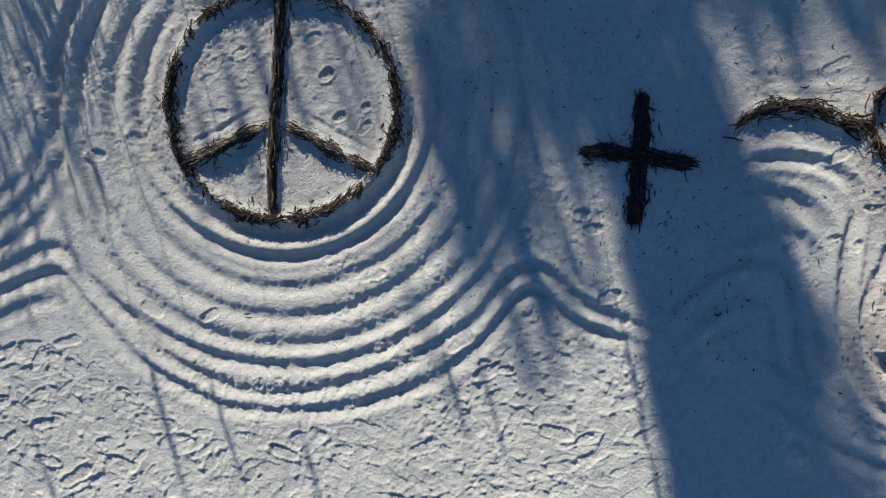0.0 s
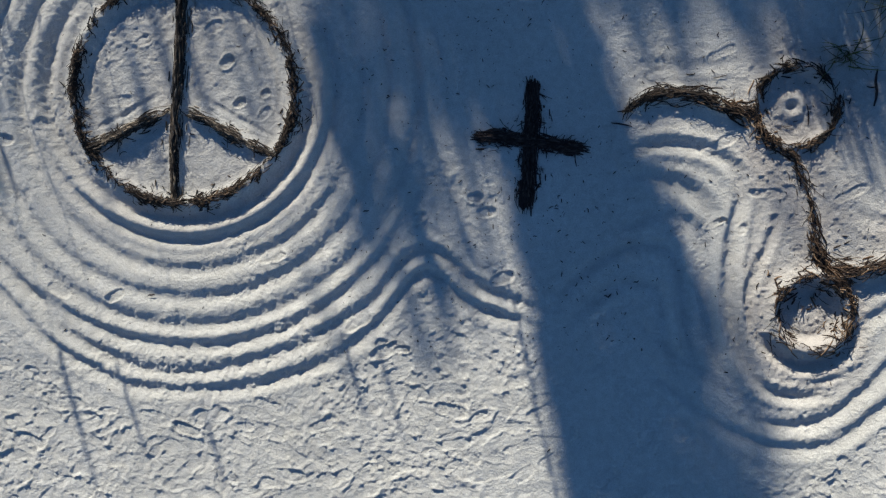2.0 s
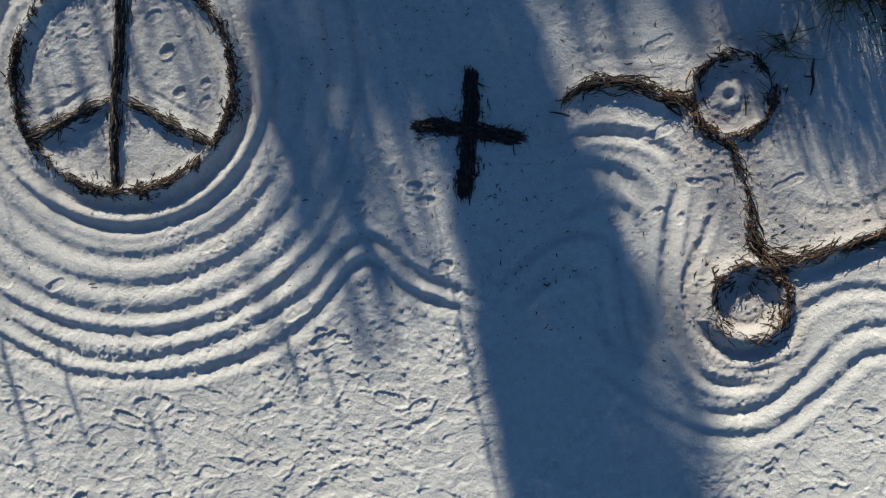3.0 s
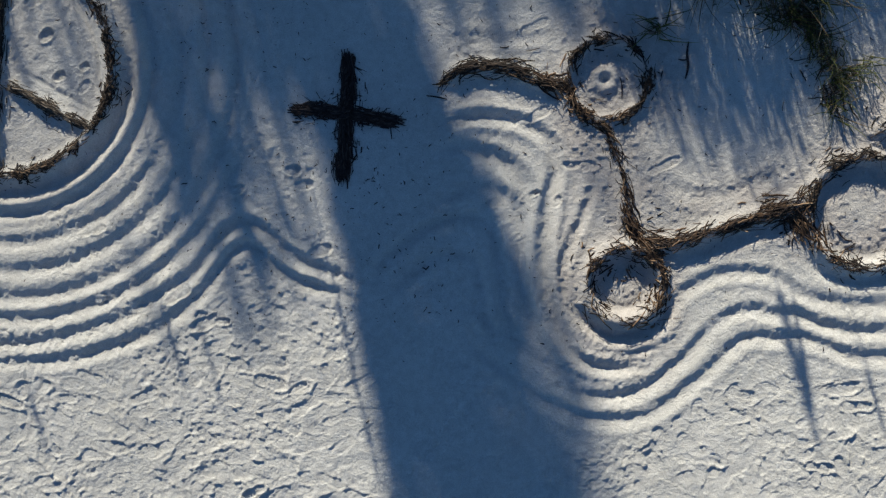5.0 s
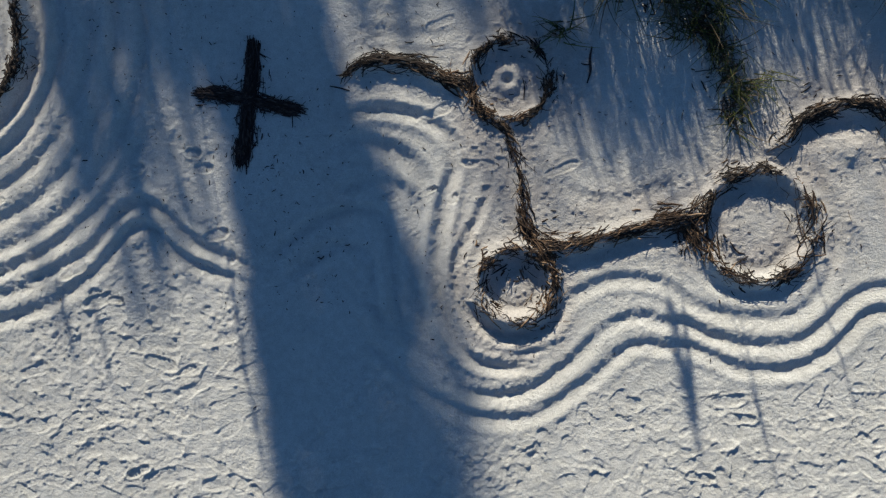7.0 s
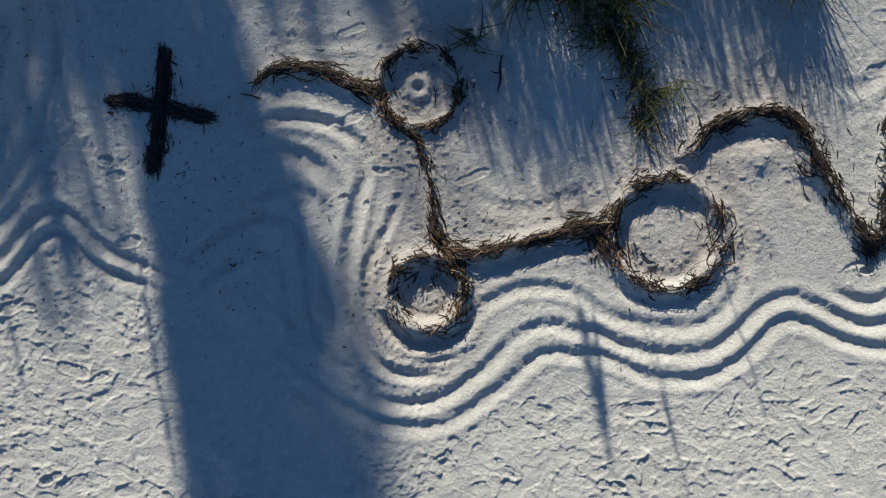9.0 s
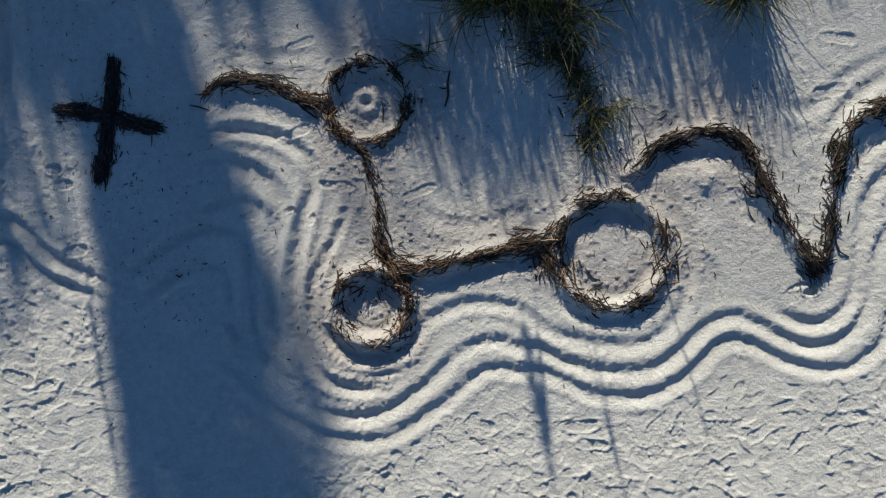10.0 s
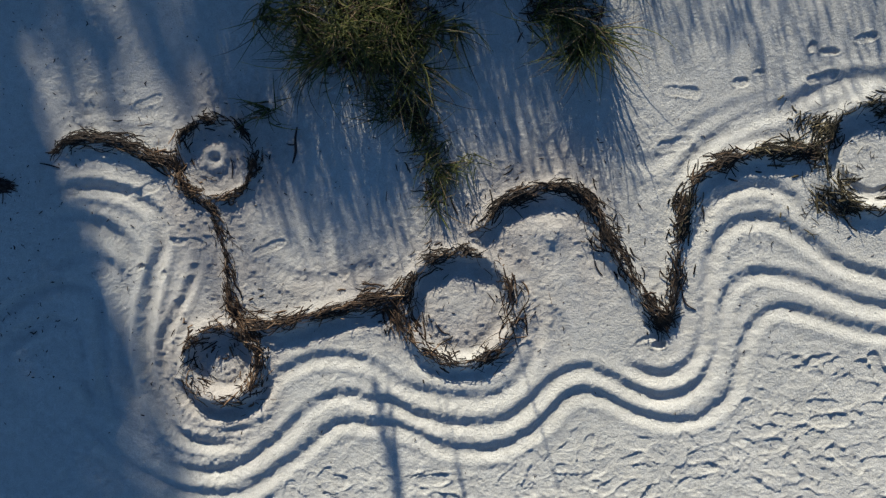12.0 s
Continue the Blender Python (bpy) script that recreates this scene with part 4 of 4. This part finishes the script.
shade_tree("unseen thin-leaved tree added to throw half shade on the sand", [(HAZE, 1.5, (0.2, 0.2)), (HAZE_END, 1.6, (0.2, 0.2))], 22.0, 28, 0.10, 0.4, 0.45)
VEIL = [(0.3, -2.3, -0.7, 0.5), (0.9, -2.4, -0.6, 0.9), (2.4, -2.6, -0.5, 1)]
shade_tree("unseen wispy tree added to throw a thin veil of shade", [(VEIL, 0.26, (0.2, 0.2))], 12.0, 27, 0.06, 0.6, 0.78)


# unseen shrub standing in for the streaks of shade that the grass throws
COMB = [(-0.05, 4.3, 5.0, 0.1), (0.2, 4.2, 5.1, 0.3), (0.45, 4.1, 5.2, 0.6), (0.75, 3.8, 5.3, 1), (0.95, 3.75, 5.35, 1), (1.12, 3.75, 5.3, 0.1)]
COMB_SIDE = [(0.9, 3.7, 4.35, 0.6), (1.1, 3.65, 4.45, 1), (1.6, 3.55, 4.35, 1), (2.3, 3.5, 4.1, 0.9)]
COMB_MORE = [(0.65, 5.5, 6.6, 0.1), (0.9, 5.4, 6.8, 0.45), (1.2, 5.45, 6.9, 0.8), (1.4, 5.4, 6.75, 1.3), (1.6, 5.3, 6.7, 2.0), (2.4, 5.2, 6.6, 2.2)]
COMB_EDGE = [(0.45, 6.9, 7.15, 0.3), (0.8, 6.75, 7.1, 0.7), (1.2, 6.55, 6.95, 1), (2.0, 6.4, 6.75, 1)]
shade_tree("unseen shrub of hanging leaves added to throw streaks of shade", [(COMB, 3.0, (0.3, 0.3)), (COMB_SIDE, 2.8, (0.3, 0.3)), (COMB_MORE, 1.5, (0.3, 0.3)), (COMB_EDGE, 0.8, (0.2, 0.2))], 5.2, 29, 0.05, 0.16, 0.85)
# unseen tree added only to dim the sand about the weed rings
MID_VEIL = [(-0.4, 3.5, 5.0, 0.1), (0.0, 3.4, 5.4, 1), (0.5, 3.3, 5.5, 1), (1.0, 3.3, 7.0, 1), (1.4, 3.3, 7.0, 0.6)]
shade_tree("unseen thin-leaved tree added to throw half shade on the sand", [(MID_VEIL, 0.28, (0.3, 0.3))], 24.0, 37, 0.1, 0.2)
# more unseen shrubs, added for streaky shade at the far end and left corner
FAR_COMB = [(1.45, 8.3, 9.3, 0.3), (1.8, 7.6, 9.3, 0.5), (2.05, 7.0, 9.4, 1), (2.6, 6.9, 9.4, 1.3)]
shade_tree("unseen shrub of hanging leaves added to throw streaks of shade", [(FAR_COMB, 0.32, (0.1, 0.1))], 6.0, 33, 0.05, 0.15, 0.8)
CORNER = [(-0.9, -4.2, -3.55, 0.5), (-0.3, -4.2, -3.3, 0.8), (0.3, -4.2, -3.15, 0.9), (1.0, -4.2, -3.0, 1), (2.2, -4.2, -2.7, 1)]
shade_tree("unseen shrub added to throw streaky shade on the left corner", [(CORNER, 0.6, (0.1, 0.4))], 6.0, 25, 0.05, 0.24, 0.78)


def sea_oat(a, b, d, wide, seed):
    """A tall sea oat: a thin stem with a heavy seed head, whose shadow lies from a to b."""
    r = np.random.default_rng(seed)
    a, b = Vector((*a, 0)), Vector((*b, 0))
    top = over(b.x, b.y, d)
    foot = b + (a - b).normalized() * d
    foot.z = float(height(foot.x, foot.y)) - 0.03
    t = thing("sea_oat", "tall dry sea oat with a drooping seed head", "sea oat", "sea oats")
    stem("stalk", foot, top, 0.005, 0.003, DRYGRASS, t, 0.0, seed)
    share = (a - b).length / d
    n, k = int(90 + 330 * wide), 4
    f = r.uniform(0, share, n)
    u = np.linspace(0, 1, k)
    base = np.array(top)[None] + (np.array(foot) - np.array(top))[None] * f[:, None]
    swell = np.sin(np.clip(f / share, 0.02, 0.98) * math.pi) ** 0.5
    way = np.stack([r.normal(0, 1, n), r.normal(0, 1, n), r.normal(-0.3, 0.6, n)], 1)
    way *= (wide * 0.5 * swell / np.linalg.norm(way, axis=1))[:, None]
    lines = base[:, None] + way[:, None] * u[None, :, None]
    lines[:, :, 2] -= 0.03 * u[None] ** 2
    rad = (0.003 + 0.036 * wide) * np.array([0.3, 1.0, 0.9, 0.2])[None] * np.ones((n, 1))
    verts, faces = tubes(lines, rad, 3, 0.6)
    ob = new("seed_head", mesh_from("seed_head", verts, faces, DRYGRASS))
    ob.parent = t
    tagged(ob, "", kind="stuff")


for n, (a, b, d, wide) in enumerate((
        ((-2.59, -1.11), (-2.23, -2.40), 5.6, 0.09),
        ((-2.10, -1.20), (-1.76, -2.19), 5.4, 0.06),
        ((-0.11, -1.09), (0.09, -1.79), 6.0, 0.05),
        ((0.16, -1.09), (0.40, -1.98), 6.0, 0.05),
        ((5.04, -0.96), (5.38, -2.24), 6.6, 0.19),
        ((5.15, -0.97), (5.32, -1.96), 5.4, 0.08),
        ((6.16, -0.47), (6.67, -1.86), 4.6, 0.03),
        ((5.73, -1.53), (6.06, -2.51), 5.0, 0.03),
        ((5.66, -1.17), (5.91, -2.06), 5.0, 0.03),
        ((-1.28, -1.80), (-1.14, -2.32), 6.0, 0.05),
        ((-3.56, -1.77), (-3.33, -2.49), 6.0, 0.05),
        ((-3.11, 1.58), (-3.66, 0.06), 5.0, 0.08),
        ((-3.40, 0.71), (-3.80, -0.40), 5.0, 0.08),
        ((-3.36, 1.40), (-3.84, 0.28), 5.0, 0.06),
        # unseen stalk added to throw the thin branch shadow along the band
        ((1.28, -0.65), (1.69, -2.50), 5.6, 0.09))):
    sea_oat(a, b, d, wide, n)


# ---- scraps of weed strewn on the sand ----
def scrap_mesh(seed):
    r = np.random.default_rng(seed)
    k, n = 5, 1
    lines = []
    for _ in range(n):
        a = r.uniform(0, 6.28)
        x, y = np.cumsum(np.cos(a + r.normal(0, 0.5, k)) * 0.016) - 0.03, np.cumsum(np.sin(a + r.normal(0, 0.5, k)) * 0.016) - 0.03
        lines.append(np.stack([x, y, 0.004 + 0.004 * r.random(k)], 1))
    u = np.linspace(-1, 1, k)
    verts, faces = tubes(lines, 0.007 * (1 - 0.6 * u ** 2)[None] * np.ones((n, 1)), 4)
    return mesh_from("weed_scrap", verts, faces, WRACK_BLACK)


SCRAPS = [scrap_mesh(n) for n in range(7)]


def scrap(x, y, turn, size, n):
    ob = new("weed_scrap", SCRAPS[n % 7])
    ob.matrix_world = pose(x, y, float(height(x, y)) - 0.001, 0, 0, turn) @ Matrix.Diagonal((size, size, size, 1))
    tagged(ob, "small black scrap of dried seaweed lying on sand", "seaweed", "scraps of seaweed")


r_s = np.random.default_rng(91)
SPREAD = [(0.9, 1.0, 0.9, 0.8, 46), (1.45, 0.1, 0.25, 0.12, 22), (2.2, -0.6, 0.8, 0.8, 34), (-1.5, 0.3, 1.6, 0.9, 20), (3.0, 0.2, 0.5, 0.8, 34), (3.8, -0.4, 0.5, 0.5, 34), (6.0, -0.2, 1.4, 0.6, 34), (4.8, 1.0, 0.9, 0.5, 26), (7.6, 1.0, 0.9, 0.7, 20)]
count = 0
for cx, cy, sx, sy, m in SPREAD:
    for _ in range(m):
        scrap(r_s.normal(cx, sx), r_s.normal(cy, sy), r_s.uniform(0, 360), r_s.uniform(0.25, 0.8), count)
        count += 1
for x, y in [(0.17, 1.56), (0.18, 1.52), (0.01, 1.35), (-0.04, 1.21), (0.04, 0.82), (0.47, 0.94), (0.24, 0.97), (0.11, -0.03), (-0.07, 0.37), (-1.84, -0.74), (-0.20, -0.17), (2.01, -0.78), (2.08, -0.73), (2.15, -0.69), (2.24, -0.66), (1.91, -0.82), (1.85, -0.85), (2.39, -0.55), (3.01, -1.34), (3.41, -1.56)]:
    scrap(x, y, r_s.uniform(0, 360), r_s.uniform(0.7, 1.2), count)
    count += 1


# crumbs of weed too small to pick up
SOWN = 1000
sx = np.concatenate([r_s.uniform(-3.4, 9.0, SOWN // 2), r_s.normal(1.4, 0.9, SOWN // 2)])
sy = np.concatenate([r_s.normal(0.3, 0.9, SOWN // 2), r_s.uniform(-1.2, 2.2, SOWN // 2)])
sa, sl = r_s.uniform(0, 6.28, SOWN), 0.004 + 0.012 * r_s.random(SOWN) ** 2
su = np.linspace(-1, 1, 3)
bits = np.stack([sx[:, None] + np.cos(sa)[:, None] * sl[:, None] * su, sy[:, None] + np.sin(sa)[:, None] * sl[:, None] * su, height(sx, sy)[:, None] + 0.002 + 0.003 * r_s.random((SOWN, 3))], -1)
bv, bf = tubes(bits, (0.0015 + 0.004 * r_s.random((SOWN, 1))) * np.array([[0.5, 1.0, 0.4]]), 4, 0.7)
tagged(new("seaweed_crumbs", mesh_from("seaweed_crumbs", bv, bf, WRACK_DARK)), "tiny dark crumbs of dried seaweed strewn on sand", "seaweed", kind="stuff")


def twig(points, radius, label):
    c = spline(points, 0.02)
    z = height(c[:, 0], c[:, 1])
    z = np.maximum(z, z.mean()) + radius * 0.5
    u = np.linspace(-1, 1, len(c))
    verts, faces = tubes(np.stack([c[:, 0], c[:, 1], z], 1)[None], (radius * (1 - 0.5 * u ** 2))[None], 6, 0.8)
    return tagged(new("twig", mesh_from("twig", verts, faces, WRACK_BLACK)), label, "twig", "twigs")


twig([(4.25, 1.16), (4.24, 1.06), (4.25, 0.96), (4.23, 0.86)], 0.011, "short dark driftwood twig lying on shaded sand")
twig([(4.17, 1.02), (4.21, 1.01), (4.25, 1.02)], 0.007, "thin dark side twig lying on shaded sand")
twig([(7.48, 0.09), (7.50, -0.01), (7.54, -0.09), (7.62, -0.13)], 0.008, "single curved black stem of seaweed on sand")
twig([(2.10, 0.73), (2.18, 0.72), (2.27, 0.70)], 0.007, "thin black stem of seaweed on shaded sand")
twig([(3.70, 0.88), (3.72, 0.81), (3.72, 0.71)], 0.006, "thin dark stem inside the seaweed ring")
twig([(5.49, -0.38), (5.56, -0.46), (5.62, -0.47)], 0.007, "thin dark stem inside the seaweed ring")
